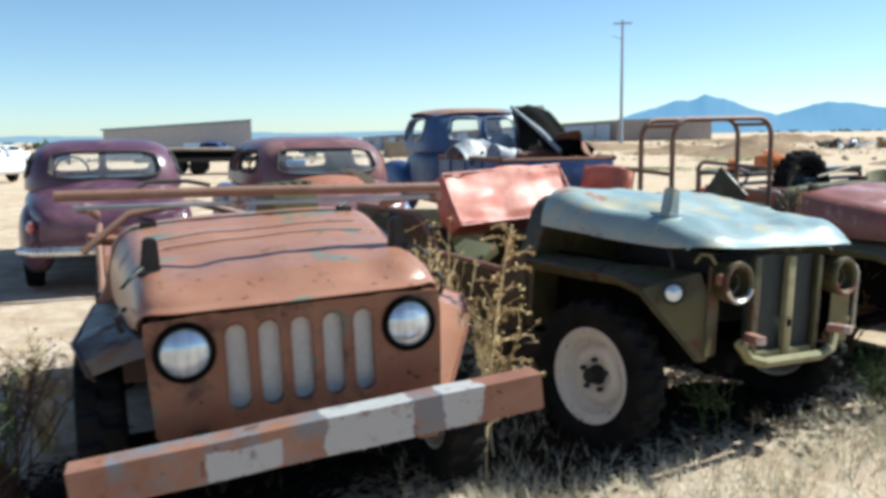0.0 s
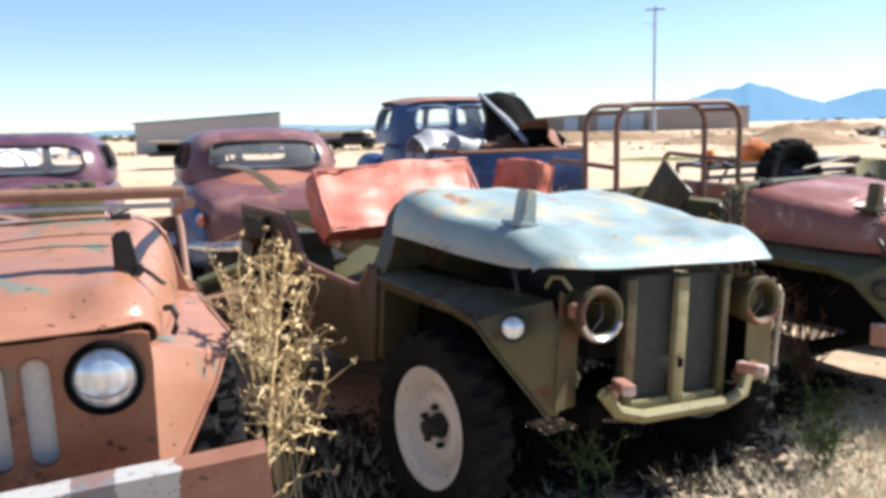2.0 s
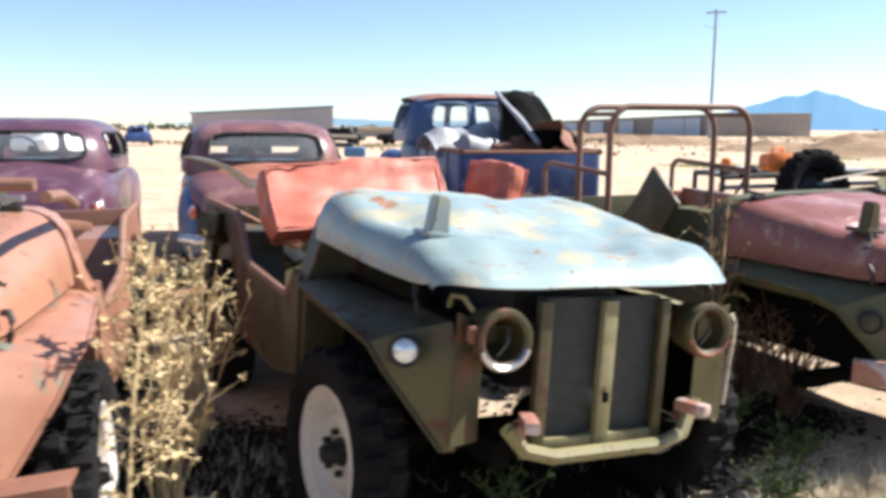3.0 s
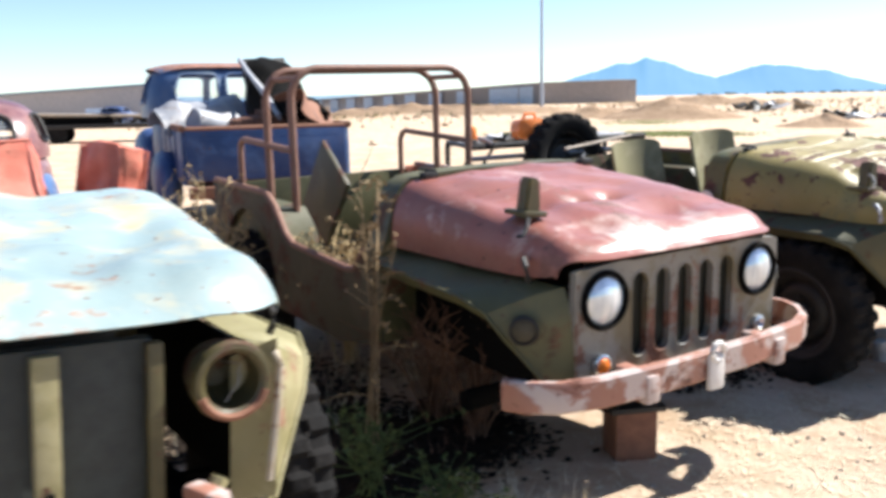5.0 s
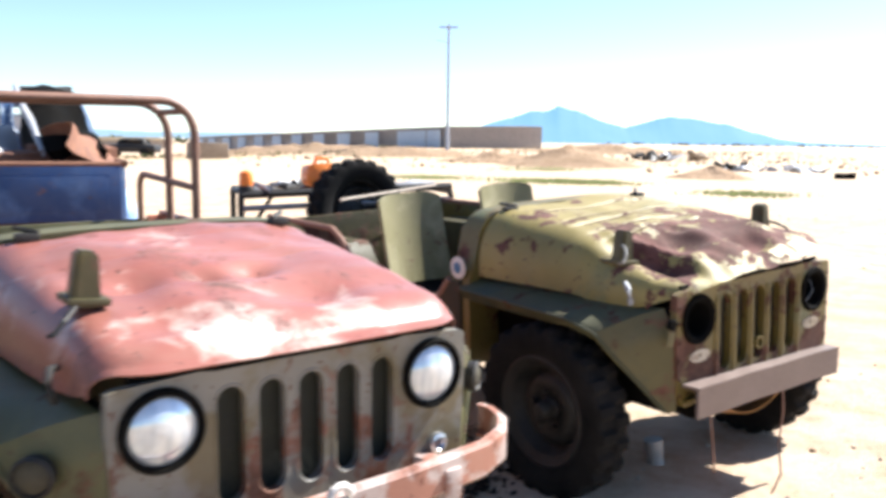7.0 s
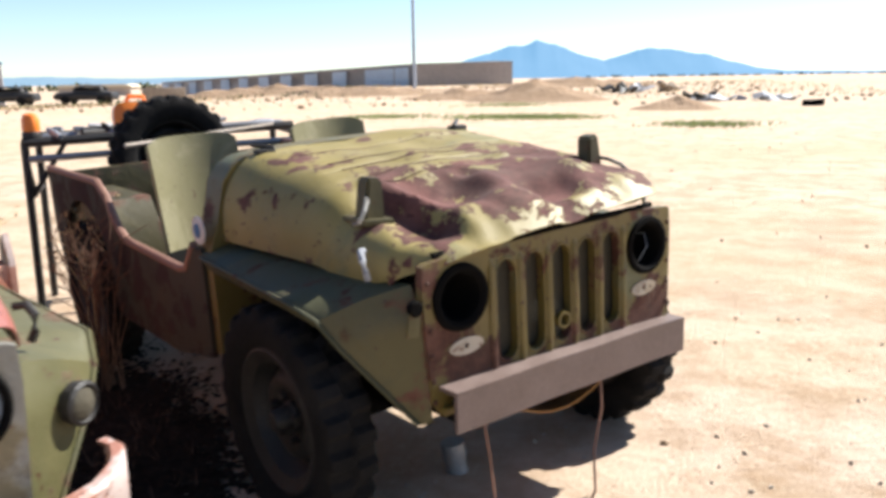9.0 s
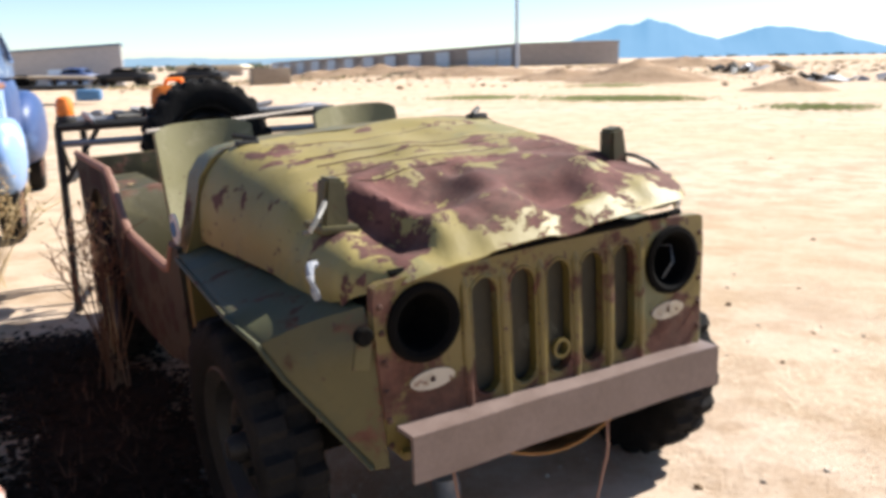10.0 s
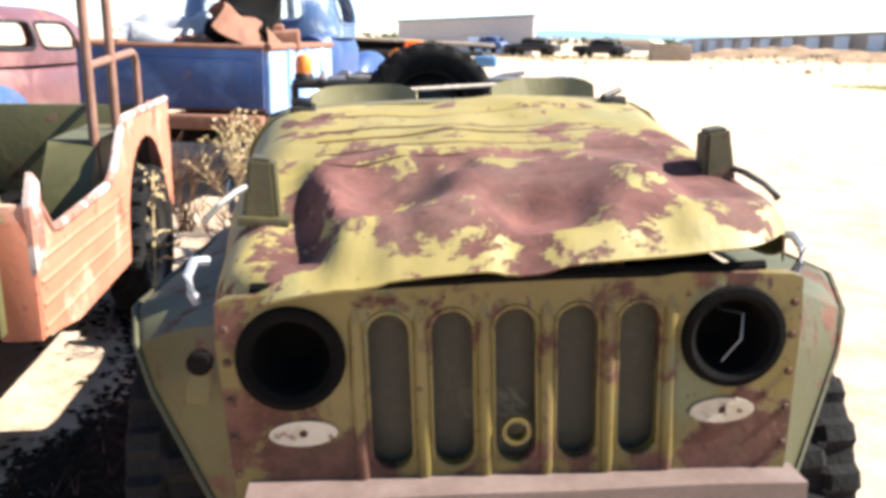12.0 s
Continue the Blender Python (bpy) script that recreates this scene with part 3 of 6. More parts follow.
def headlight(parent, x, z, kind, mat, r=0.088, y=0.0):
    m = Matrix.Translation((x, y, z)) @ Matrix.Rotation(radians(-90), 4, "Z")
    if kind == "lens":
        ring = part("headlight", revolve(bmesh.new(), [(r + 0.012, -0.03), (r + 0.013, 0.012), (r + 0.006, 0.022), (r - 0.004, 0.018), (r - 0.008, 0.0), (r - 0.01, -0.03)], m, 32, True), "dark", parent, "round headlight in a black ring")
        part("lens", revolve(bmesh.new(), [(r - 0.005, 0.006), (r * 0.8, 0.016), (r * 0.5, 0.026), (r * 0.2, 0.031), (0.0005, 0.032)], m, 32), "lens", ring, "dusty glass lens")
    else:
        # an empty socket is near black throughout: shade painted into the hollow
        ring = part("headlight", revolve(bmesh.new(), [(r + 0.016, -0.005), (r + 0.012, 0.012), (r, 0.014), (r - 0.012, 0.004), (r - 0.012, -0.03), (r - 0.018, -0.075), (r * 0.5, -0.11), (0.0005, -0.115)], m, 32),
                    "dark" if kind == "hole" else mat, parent, "empty headlight socket without its lamp")
        if kind == "hole" and x < 0:
            return ring
        pts = [m @ Vector((-0.10, 0.01, 0.02)), m @ Vector((-0.03, 0.03, 0.03)), m @ Vector((-0.01, 0.02, -0.01)), m @ Vector((-0.02, -0.01, -0.055))]
        part("wire", tube(bmesh.new(), pts, 0.0016, 6), "silver", ring, "dangling bare wire")
    return ring


def army_truck(m, label, c):
    """One of the small open army trucks. c: what sets it apart."""
    j = thing("army_truck", m, label, "vehicle", "row of small army trucks")
    # hood
    if c.get("hood", True):
        hood = part("hood", sheet(lambda u, v: hood_point(u, v, c), 84, 120, 0.005), c["hood_mat"], j, c["hood_label"])
        for v in c.get("seams", ()):
            pts = [hood_point(0.21 + 0.58 * k / 16, v + 0.035 * (k / 16 - 0.5), c) + Vector((0, 0, 0.001)) for k in range(17)]
            part("pressed_seam", tube(bmesh.new(), pts, 0.003, 6), "dark_rust", hood, "thin rust-lined seam")
        for s in (-1, 1):
            if c.get("brackets", (1, 1))[0 if s < 0 else 1]:
                bm = bmesh.new()
                rot = Matrix.Rotation(radians(-6 * s), 4, "Y")
                up = c.get("rest_up", (0.0, 0.0))[0 if s < 0 else 1]
                box(bm, (s * 0.44, 0.33, 1.055), (0.075, 0.06, 0.14), 0, rot)
                for vert in bm.verts:
                    if vert.co.z > 1.06:
                        vert.co.x += (s * 0.445 - vert.co.x) * 0.35
                bmesh.ops.bevel(bm, geom=bm.edges[:], offset=0.008, segments=2, affect="EDGES")
                box(bm, (s * 0.44, 0.35, 1.0), (0.10, 0.12, 0.02), 0.006, rot)
                bmesh.ops.translate(bm, vec=(s * 0.015, -0.03, up), verts=bm.verts[:])
                rest = part("windshield_rest", bm, c.get("rest_mat", c["body_mat"]), hood, "upright windshield rest block")
                pts = [(s * 0.47, 0.30, 1.03), (s * 0.50, 0.25, 1.02), (s * 0.53, 0.22, 1.0), (s * 0.555, 0.21, 0.975), (s * 0.56, 0.23, 0.97)]
                part("hold_down_hook", tube(bmesh.new(), pts, 0.007, 6), "grey_grille" if c.get("bright_hook") and s < 0 else "dark_metal", hood)
            bm = box(bmesh.new(), (s * 0.43, 0.985, 1.105), (0.07, 0.045, 0.03), 0.008)
            tube(bm, [(s * 0.40, 0.97, 1.12), (s * 0.46, 1.02, 1.135)], 0.009, 6)
            part("hinge", bm, "dark_metal", hood)
        for s in (-1, 1):
            pts = [(s * 0.555, 0.20, 0.90), (s * 0.575, 0.18, 0.905), (s * 0.585, 0.16, 0.885), (s * 0.58, 0.155, 0.85), (s * 0.572, 0.16, 0.83)]
            part("hood_latch", tube(bmesh.new(), pts, 0.010, 6), c.get("latch_mat", "dark_metal"), hood)
    # front
    if c["front"] == "grille":
        holes = [stadium(x, 0.074, 0.55, 0.845) for x in (-0.22, -0.11, 0.0, 0.11, 0.22)] + [circle(s * 0.388, 0.772, 0.090) for s in (-1, 1)]
        outline = [(-0.50, 0.50), (-0.46, 0.45), (0.46, 0.45), (0.50, 0.50), (0.512, 0.80), (0.508, 0.875)] + \
                  [(0.49 - 0.98 * k / 8, 0.882 + 0.02 * math.sin(math.pi * k / 8)) for k in range(9)] + [(-0.508, 0.875), (-0.512, 0.80)]
        grille = part("grille", plate(outline, holes, lambda a, b: (a, 0.0, b), (0, 0.028, 0)), c["grille_mat"], j, "stamped grille panel with five upright slots")
        for x in (-0.22, -0.11, 0.0, 0.11, 0.22):
            loop = [(a, 0.002, b) for a, b in stadium(x, 0.080, 0.547, 0.848)]
            part("slot_rim", tube(bmesh.new(), loop, 0.0055, 6, True), c["grille_mat"], grille)
        for x in (-0.275, -0.165, -0.055, 0.055, 0.165, 0.275) if c.get("ribs", True) else ():
            part("rib", tube(bmesh.new(), [(x, 0.014, 0.49), (x, 0.004, 0.54), (x, 0.002, 0.70), (x, 0.004, 0.83), (x, 0.014, 0.868)], [0.012, 0.013, 0.014, 0.013, 0.012], 10), c["grille_mat"], grille)
        part("seal", tube(bmesh.new(), [(0.45 - 0.9 * k / 12, 0.004 + 0.03 * abs(1 - k / 6) ** 4, 0.890 + 0.010 * math.sin(math.pi * k / 12)) for k in range(13)], 0.011, 6), "dark", grille, "black rubber hood seal")
        part("flange", box(bmesh.new(), (0, -0.004, 0.474), (0.94, 0.016, 0.012), 0.004), c["grille_mat"], grille)
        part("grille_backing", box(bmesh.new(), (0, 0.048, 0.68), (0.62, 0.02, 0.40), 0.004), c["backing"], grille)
        for s in (-1, 1):
            headlight(j, s * 0.388, 0.772, c["lamps"], c["grille_mat"], 0.088 if c["lamps"] == "lens" else 0.080, 0.0)
    else:
        rad = part("radiator", box(bmesh.new(), (0, 0.03, 0.665), (0.45, 0.04, 0.46), 0.004), "core", j, "exposed radiator with dusty dark core")
        for x, w in ((-0.232, 0.045), (0.222, 0.035), (0.0, 0.052)):
            part("frame_bar", box(bmesh.new(), (x, -0.012 if x else -0.018, 0.66), (w, 0.03, 0.46), 0.005), "olive" if x else "olive_pale_sunlit", rad)
        part("frame_bar", box(bmesh.new(), (0, -0.006, 0.445), (0.49, 0.03, 0.035), 0.005), "olive_pale_sunlit", rad)
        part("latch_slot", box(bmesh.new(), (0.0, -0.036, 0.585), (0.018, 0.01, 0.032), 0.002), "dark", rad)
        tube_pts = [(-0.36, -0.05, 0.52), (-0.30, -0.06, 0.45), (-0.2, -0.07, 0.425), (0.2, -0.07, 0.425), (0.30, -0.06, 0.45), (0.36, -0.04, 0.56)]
        part("lower_bar", tube(bmesh.new(), tube_pts, 0.024, 8), "olive_pale_sunlit", j, "bent lower front bar")
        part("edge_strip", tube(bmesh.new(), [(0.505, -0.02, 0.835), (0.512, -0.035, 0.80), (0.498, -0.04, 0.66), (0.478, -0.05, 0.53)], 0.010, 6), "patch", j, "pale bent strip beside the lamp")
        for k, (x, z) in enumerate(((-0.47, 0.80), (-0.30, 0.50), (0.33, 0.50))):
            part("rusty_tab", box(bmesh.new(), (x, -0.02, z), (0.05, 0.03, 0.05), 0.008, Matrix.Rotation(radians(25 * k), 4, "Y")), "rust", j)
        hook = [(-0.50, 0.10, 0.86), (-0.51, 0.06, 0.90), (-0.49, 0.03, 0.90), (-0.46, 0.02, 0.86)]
        part("latch_hook", tube(bmesh.new(), hook, 0.008, 6), "olive_pale_sunlit", j)
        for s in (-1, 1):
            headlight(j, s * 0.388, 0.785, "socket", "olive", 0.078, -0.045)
            # the right panel takes the lit olive, sunlight in its colour
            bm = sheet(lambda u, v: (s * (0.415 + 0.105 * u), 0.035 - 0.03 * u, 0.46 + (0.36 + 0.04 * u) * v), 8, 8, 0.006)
            part("lamp_panel", bm, "olive" if s < 0 else "olive_pale_sunlit", j)
            mm = Matrix.Translation((s * 0.388, -0.045, 0.785)) @ Matrix.Rotation(radians(-90), 4, "Z")
            part("lamp_shell", revolve(bmesh.new(), [(0.092, 0.0), (0.088, -0.05), (0.075, -0.11), (0.03, -0.14), (0.0005, -0.142)], mm, 28), "olive", j)
            rim_arc = [mm @ Vector((0.012, 0.082 * math.cos(a), 0.082 * math.sin(a))) for a in [radians(200 + 14 * k) for k in range(11)]]
            part("trim_ring", tube(bmesh.new(), rim_arc, 0.010, 6), "chrome" if s < 0 else "rust", j, "broken chrome headlight ring")
            part("shackle", box(bmesh.new(), (s * 0.31, -0.09, 0.545), (0.05, 0.11, 0.04), 0.012, Matrix.Rotation(radians(20 * s), 4, "Z")), "rusty_white", j, "rust and white spring shackle")
    # fenders
    rows = [(0.0, 0.515, 1.09, 0.80, 0.672, 1.09, 0.775), (0.60, 0.51, 0.36, 0.815, 0.735, 0.33, 0.775), (0.70, 0.505, 0.06, 0.825, 0.705, 0.215, 0.735),
            (0.76, 0.505, 0.015, 0.74, 0.672, 0.165, 0.665), (1.0, 0.50, 0.005, 0.45, 0.525, 0.03, 0.44)]
    for s in (-1, 1):
        def fender_point(u, v):
            xi, yi, zi, xo, yo, zo = lerp(rows, u)
            if v > 0.86:
                k = (v - 0.86) / 0.14
                return (s * (xo + 0.006 - 0.03 * k * min(1, 1.2 - u)), yo + 0.01 * k, zo - 0.055 * k * (1 - u * u))
            k = v / 0.86
            crown = 0.018 * math.sin(math.pi * k)
            p = Vector((s * (xi + (xo - xi) * k), yi + (yo - yi) * k, zi + (zo - zi) * k + crown * (1 - u)))
            p.z += 0.008 * noise.noise(Vector((p.x * 5, p.y * 5, c["seed"] + s)))
            return p
        if c.get("fenders", (1, 1))[0 if s < 0 else 1]:
            cut = c.get("fender_cut", {}).get(s, 1.0)
            wing_mat = c.get("fender_right", c["fender_mat"]) if s > 0 else c["fender_mat"]
            knee = 0.70
            f = part("fender", sheet(lambda u, v: fender_point(u * min(cut, knee), v), 40, 18, 0.005), wing_mat, j)
            if cut > knee:
                part("apron", sheet(lambda u, v: fender_point(knee + u * (cut - knee), v), 16, 18, 0.005), c.get("apron_mat", wing_mat) if s < 0 else wing_mat, f, "sloping front apron of the fender")
            part("rolled_lip", tube(bmesh.new(), [fender_point(cut * k / 30, 0.87) for k in range(1, 31)], 0.007, 6), wing_mat, f)
            if c.get("bracket") and s < 0:
                bm = box(bmesh.new(), (s * 0.545, 0.0, 0.735), (0.040, 0.010, 0.075), 0.004, Matrix.Rotation(radians(12), 4, "Y"))
                part("bracket", bm, "apron_yellow", f, "small worn bracket with bolt holes")
                part("bracket_hole", revolve(bmesh.new(), [(0.0005, 0.010), (0.017, 0.010), (0.022, 0.006), (0.022, -0.01)], Matrix.Translation((s * 0.54, -0.004, 0.775)) @ Matrix.Rotation(radians(-90), 4, "Z"), 14), "dark", f)
            px = revolve(bmesh.new(), [(0.046, -0.02), (0.05, 0.008), (0.042, 0.014), (0.038, 0.006)], Matrix.Translation((s * 0.640, 0.10 if c["front"] == "grille" else 0.085, 0.69 if c["front"] == "grille" else 0.735)) @ Matrix.Rotation(radians(-90 + s * 35), 4, "Z"), 18, True)
            if c.get("parking", (1, 1))[0 if s < 0 else 1]:
                lamp = part("parking_light", px, "dark_metal", f, "small round parking light")
                part("lens", revolve(bmesh.new(), [(0.04, 0.004), (0.03, 0.012), (0.0005, 0.018)], Matrix.Translation((s * 0.640, 0.10 if c["front"] == "grille" else 0.085, 0.69 if c["front"] == "grille" else 0.735)) @ Matrix.Rotation(radians(-90 + s * 35), 4, "Z"), 18), c.get("parking_mat", "lens"), lamp)
            else:
                px.free()
        # near-black inner sheet: the engine bay's shade is put into its colour
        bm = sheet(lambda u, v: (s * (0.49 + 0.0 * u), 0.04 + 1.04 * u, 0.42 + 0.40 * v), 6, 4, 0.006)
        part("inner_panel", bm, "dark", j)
    # engine bay and frame
    bm = box(bmesh.new(), (0, 0.52, 0.72), (0.42, 0.62, 0.34), 0.03)
    box(bm, (0.12, 0.5, 0.90), (0.16, 0.4, 0.06), 0.02)
    part("engine", bm, "dark_metal", j, "grimy engine block")
    bm = bmesh.new()
    for s in (-1, 1):
        box(bm, (s * 0.34, 1.48, 0.42), (0.06, 2.96, 0.09), 0.008)
    for y in (0.08, 1.1, 2.0, 2.9):
        box(bm, (0, y, 0.42), (0.7, 0.06, 0.07), 0.008)
    for y in (0.47, 2.5):
        tube(bm, [(-0.62, y, 0.33), (0.62, y, 0.33)], 0.04, 10)
        bmesh.ops.create_uvsphere(bm, u_segments=14, v_segments=8, radius=0.11, matrix=Matrix.Translation((0.1, y, 0.33)))
    part("chassis", bm, "dark", j, "dark chassis rails and axles")
    # cowl
    prof = [hood_point(k / 24, 1.0, dict(dents=0, seed=0, round=c.get("round"))) for k in range(25)]
    outline = [(-0.655, 0.42), (-0.655, 0.79), (-0.625, 0.86)] + [(p.x * 1.02, p.z + 0.006) for p in prof[2:-2]] + [(0.625, 0.86), (0.655, 0.79), (0.655, 0.42)]
    part("cowl", plate(outline, [], lambda a, b: (a, 1.012, b), (0, 0.13, 0)), c["cowl_mat"], j)
    # tub
    side = [(1.06, 0.40), (1.06, 0.80), (1.16, 0.79), (1.22, 0.70), (1.28, 0.68), (1.90, 0.70), (1.98, 0.74), (2.10, 0.87), (2.20, 0.925), (3.02, 0.93), (3.02, 0.62), (2.94, 0.42)]
    side += [(2.50 + 0.38 * math.cos(a), 0.42 + 0.40 * math.sin(a)) for a in [math.pi * k / 14 for k in range(1, 15)]] + [(2.10, 0.34), (1.4, 0.34)]
    for s in (-1, 1):
        sx = c.get("side_x", (0.67, 0.67))[0 if s < 0 else 1]
        panel = part("side_panel", plate(side, [], lambda a, b: (s * sx, a, b), (-s * 0.02, 0, 0)), c["side_mats"][0 if s < 0 else 1], j)
        if c.get("pressed") == s:
            for z in (0.42, 0.49, 0.56, 0.63):
                part("pressed_rib", tube(bmesh.new(), [(s * (sx - 0.004), y, z + 0.006 * noise.noise(Vector((y * 4, z, 2)))) for y in (1.09, 1.3, 1.5, 1.7, 1.9, 2.08)], 0.010, 8), c["side_mats"][1], panel)
            part("door_post", plate([(1.055, 0.60), (1.05, 0.82), (1.10, 0.90), (1.15, 0.86), (1.15, 0.66)], [], lambda a, b: (s * (sx + 0.005), a, b), (-s * 0.018, 0, 0)), "rusty_white", panel, "white worn door post")
            part("end_post", box(bmesh.new(), (s * (sx - 0.05), 3.0, 0.66), (0.10, 0.03, 0.54), 0.008), c["side_mats"][1], panel)
            part("front_post", box(bmesh.new(), (s * (sx - 0.06), 1.07, 0.60), (0.12, 0.03, 0.42), 0.008), c["side_mats"][1], panel)
        pts = [(1.14, 0.80), (1.23, 0.70), (1.30, 0.688), (1.89, 0.708), (1.98, 0.75), (2.11, 0.88), (2.21, 0.932), (3.01, 0.937)]
        part("side_rail", tube(bmesh.new(), [(s * (sx - 0.01), y, z) for y, z in pts], 0.018, 8), c.get("rail_mat", "rust_tube") if s != c.get("pressed") else "rusty_white", j, "rolled edge along the open side")
        part("wheel_well", plate([(2.06, 0.45), (2.08, 0.70), (2.2, 0.84), (2.75, 0.84), (2.90, 0.70), (2.92, 0.45)], [], lambda a, b: (s * 0.635, a, b), (-s * 0.20, 0, 0)), c["body_mat"], j)
    part("floor_pan", box(bmesh.new(), (0, 2.05, 0.455), (1.28, 1.92, 0.03), 0.004), "dark", j)
    part("tail_panel", box(bmesh.new(), (0, 3.01, 0.68), (1.32, 0.025, 0.46), 0.006), c["body_mat"], j)
    bm = box(bmesh.new(), (0, 1.17, 0.95), (1.10, 0.06, 0.16), 0.02)
    part("dashboard", bm, c["body_mat"], j)
    # wheels
    for k, (x, y, side_) in enumerate(((-0.67, 0.48, -1), (0.67, 0.48, 1), (-0.62, 2.5, -1), (c.get("side_x", (0.67, 0.67))[1] - 0.05, 2.5, 1))):
        spec = c["wheels"][k]
        if spec:
            wheel(j, x, y, 0.335 + x * math.sin(radians(c.get("roll", 0))), side_, spec, c.get("steer", 0) if k < 2 else 0)
    return j


def bumper_bar(parent, p0, p1, h, d, mat, label, lip=True):
    """A steel channel between two points of its upper front edge."""
    p0, p1 = Vector(p0), Vector(p1)
    ax = (p1 - p0).normalized()
    back = Vector((-ax.y, ax.x, 0)).normalized()
    up = ax.cross(back).normalized()
    if up.z < 0:
        up = -up
    sec = [(0, 0), (0, -h), (0.012, -h), (0.012, -0.012), (d, -0.012), (d, 0)] if lip else [(0, 0), (0, -h), (d, -h), (d, -h + 0.01), (0.01, -h + 0.01), (0.01, -0.01), (d, -0.01), (d, 0)]
    bm = bmesh.new()
    rings = []
    n = 12
    for i in range(n + 1):
        q = p0 + (p1 - p0) * i / n
        wob = 0.004 * noise.noise(q * 3)
        rings.append([bm.verts.new(q + back * (a + wob) + up * (b + wob)) for a, b in sec])
    for a, b in zip(rings, rings[1:]):
        for k in range(len(sec)):
            bm.faces.new((a[k], a[(k + 1) % len(sec)], b[(k + 1) % len(sec)], b[k]))
    bm.faces.new(rings[0][::-1])
    bm.faces.new(rings[-1])
    bmesh.ops.recalc_face_normals(bm, faces=bm.faces)
    return part("bumper", bm, mat, parent, label)


BROWN = pose(0.619, 1.163, 0, 0, -2.0, 35.0)
GREY = pose(2.331, 2.535, 0.0, 0, 3.6, 46.0)
MAROON = pose(3.796, 4.086, -0.04, 0.9, -0.6, 43.0)
YELLOW = pose(5.320, 5.376, 0.004, 0, -2.9, 41.0)

brown = army_truck(BROWN, "faded orange-brown small army truck with folded windshield and steel bumper", dict(
    hood_mat="brown", hood_label="orange-brown dented hood", body_mat="brown", grille_mat="brown_front", fender_mat="shaded_brown", fender_right="brown", cowl_mat="brown", side_mats=("brown", "brown"),
    backing="grey_back", front="grille", lamps="lens", dents=0.009, seams=(0.60, 0.74), seed=3.0, wheels=("rust", "cream_rim", "rust", "rust"), rest_mat="dark_metal", parking=(0, 0), fender_cut={-1: 0.74}, roll=-2.0, round=True, rate=13, corner=0.09, ribs=False, groove=0.006, hollows=((-0.32, 0.35, 0.10, 0.14, 0.02), (0.28, 0.06, 0.10, 0.05, 0.018), (-0.05, 0.04, 0.2, 0.05, 0.010), (0.40, 0.12, 0.06, 0.06, -0.012))))
bumper_bar(brown, (-0.765, -0.22, 0.515), (0.765, -0.29, 0.60), 0.125, 0.10, "brown_bumper", "patchy brown and grey steel bumper", False)
for x in (-0.36, 0.36):
    part("bumper_bracket", box(bmesh.new(), (x, -0.11, 0.46), (0.07, 0.26, 0.07), 0.01), "rust", brown)
ws = part("windshield_frame", tube(bmesh.new(), [(-0.745, 0.365, 1.288), (-0.05, 0.33, 1.262), (0.30, 0.318, 1.244), (0.645, 0.30, 1.228)], 0.019, 10), "rust_tube", brown, "folded-down rusty windshield frame")
part("lower_channel", box(bmesh.new(), (-0.04, 0.325, 1.218), (1.30, 0.022, 0.016), 0.005, Matrix.Rotation(radians(2.5), 4, "Y")), "faded_grey", ws, "pale aluminium glass channel")
for s, z in ((-1, 1.22), (1, 1.17)):
    part("side_post", tube(bmesh.new(), [(s * 0.66, 0.34, z + 0.02), (s * 0.65, 0.66, z), (s * 0.63, 1.02, z - 0.06)], 0.018, 8), "rust_tube", ws)
part("wiper_arm", tube(bmesh.new(), [(-0.50, 0.36, 1.285), (-0.44, 0.40, 1.315), (-0.30, 0.42, 1.31), (-0.22, 0.40, 1.29)], 0.008, 6), "dark_metal", ws)

# the right fender's lighter olive has the sun put into it
grey = army_truck(GREY, "olive small army truck with pale blue-grey hood and no grille", dict(
    hood_mat="pale_blue", hood_label="crumpled pale blue-grey hood lying loose", body_mat="olive", grille_mat="olive", fender_mat="olive", cowl_mat="olive", side_mats=("rusty_shaded_side", "olive"),
    apron_mat="apron_yellow", backing="olive_back", front="radiator", lamps="socket", dents=0.026, seed=11.0, fender_right="olive_pale_sunlit", wheels=("cream_rim", "cream_rim", "rust", "rust"), rest_mat="pale_blue", steer=4, hood_width=(0.565, 0.63), hood_side=0.895, hood_rise=0.055, hood_up=0.035, hood_front=-0.05, yaw=0.0, rest_up=(0.05, 0.0), brackets=(1, 0), roll=3.6, parking=(1, 0), shoulder=0.78, groove=0.003, lip=0.022, round=True, rate=13, corner=0.12, hollows=((-0.3, 0.1, 0.12, 0.10, 0.03), (0.05, 0.22, 0.16, 0.09, 0.035), (0.30, 0.45, 0.12, 0.12, 0.03), (-0.45, 0.55, 0.10, 0.18, 0.03), (0.35, 0.08, 0.08, 0.10, -0.02))))

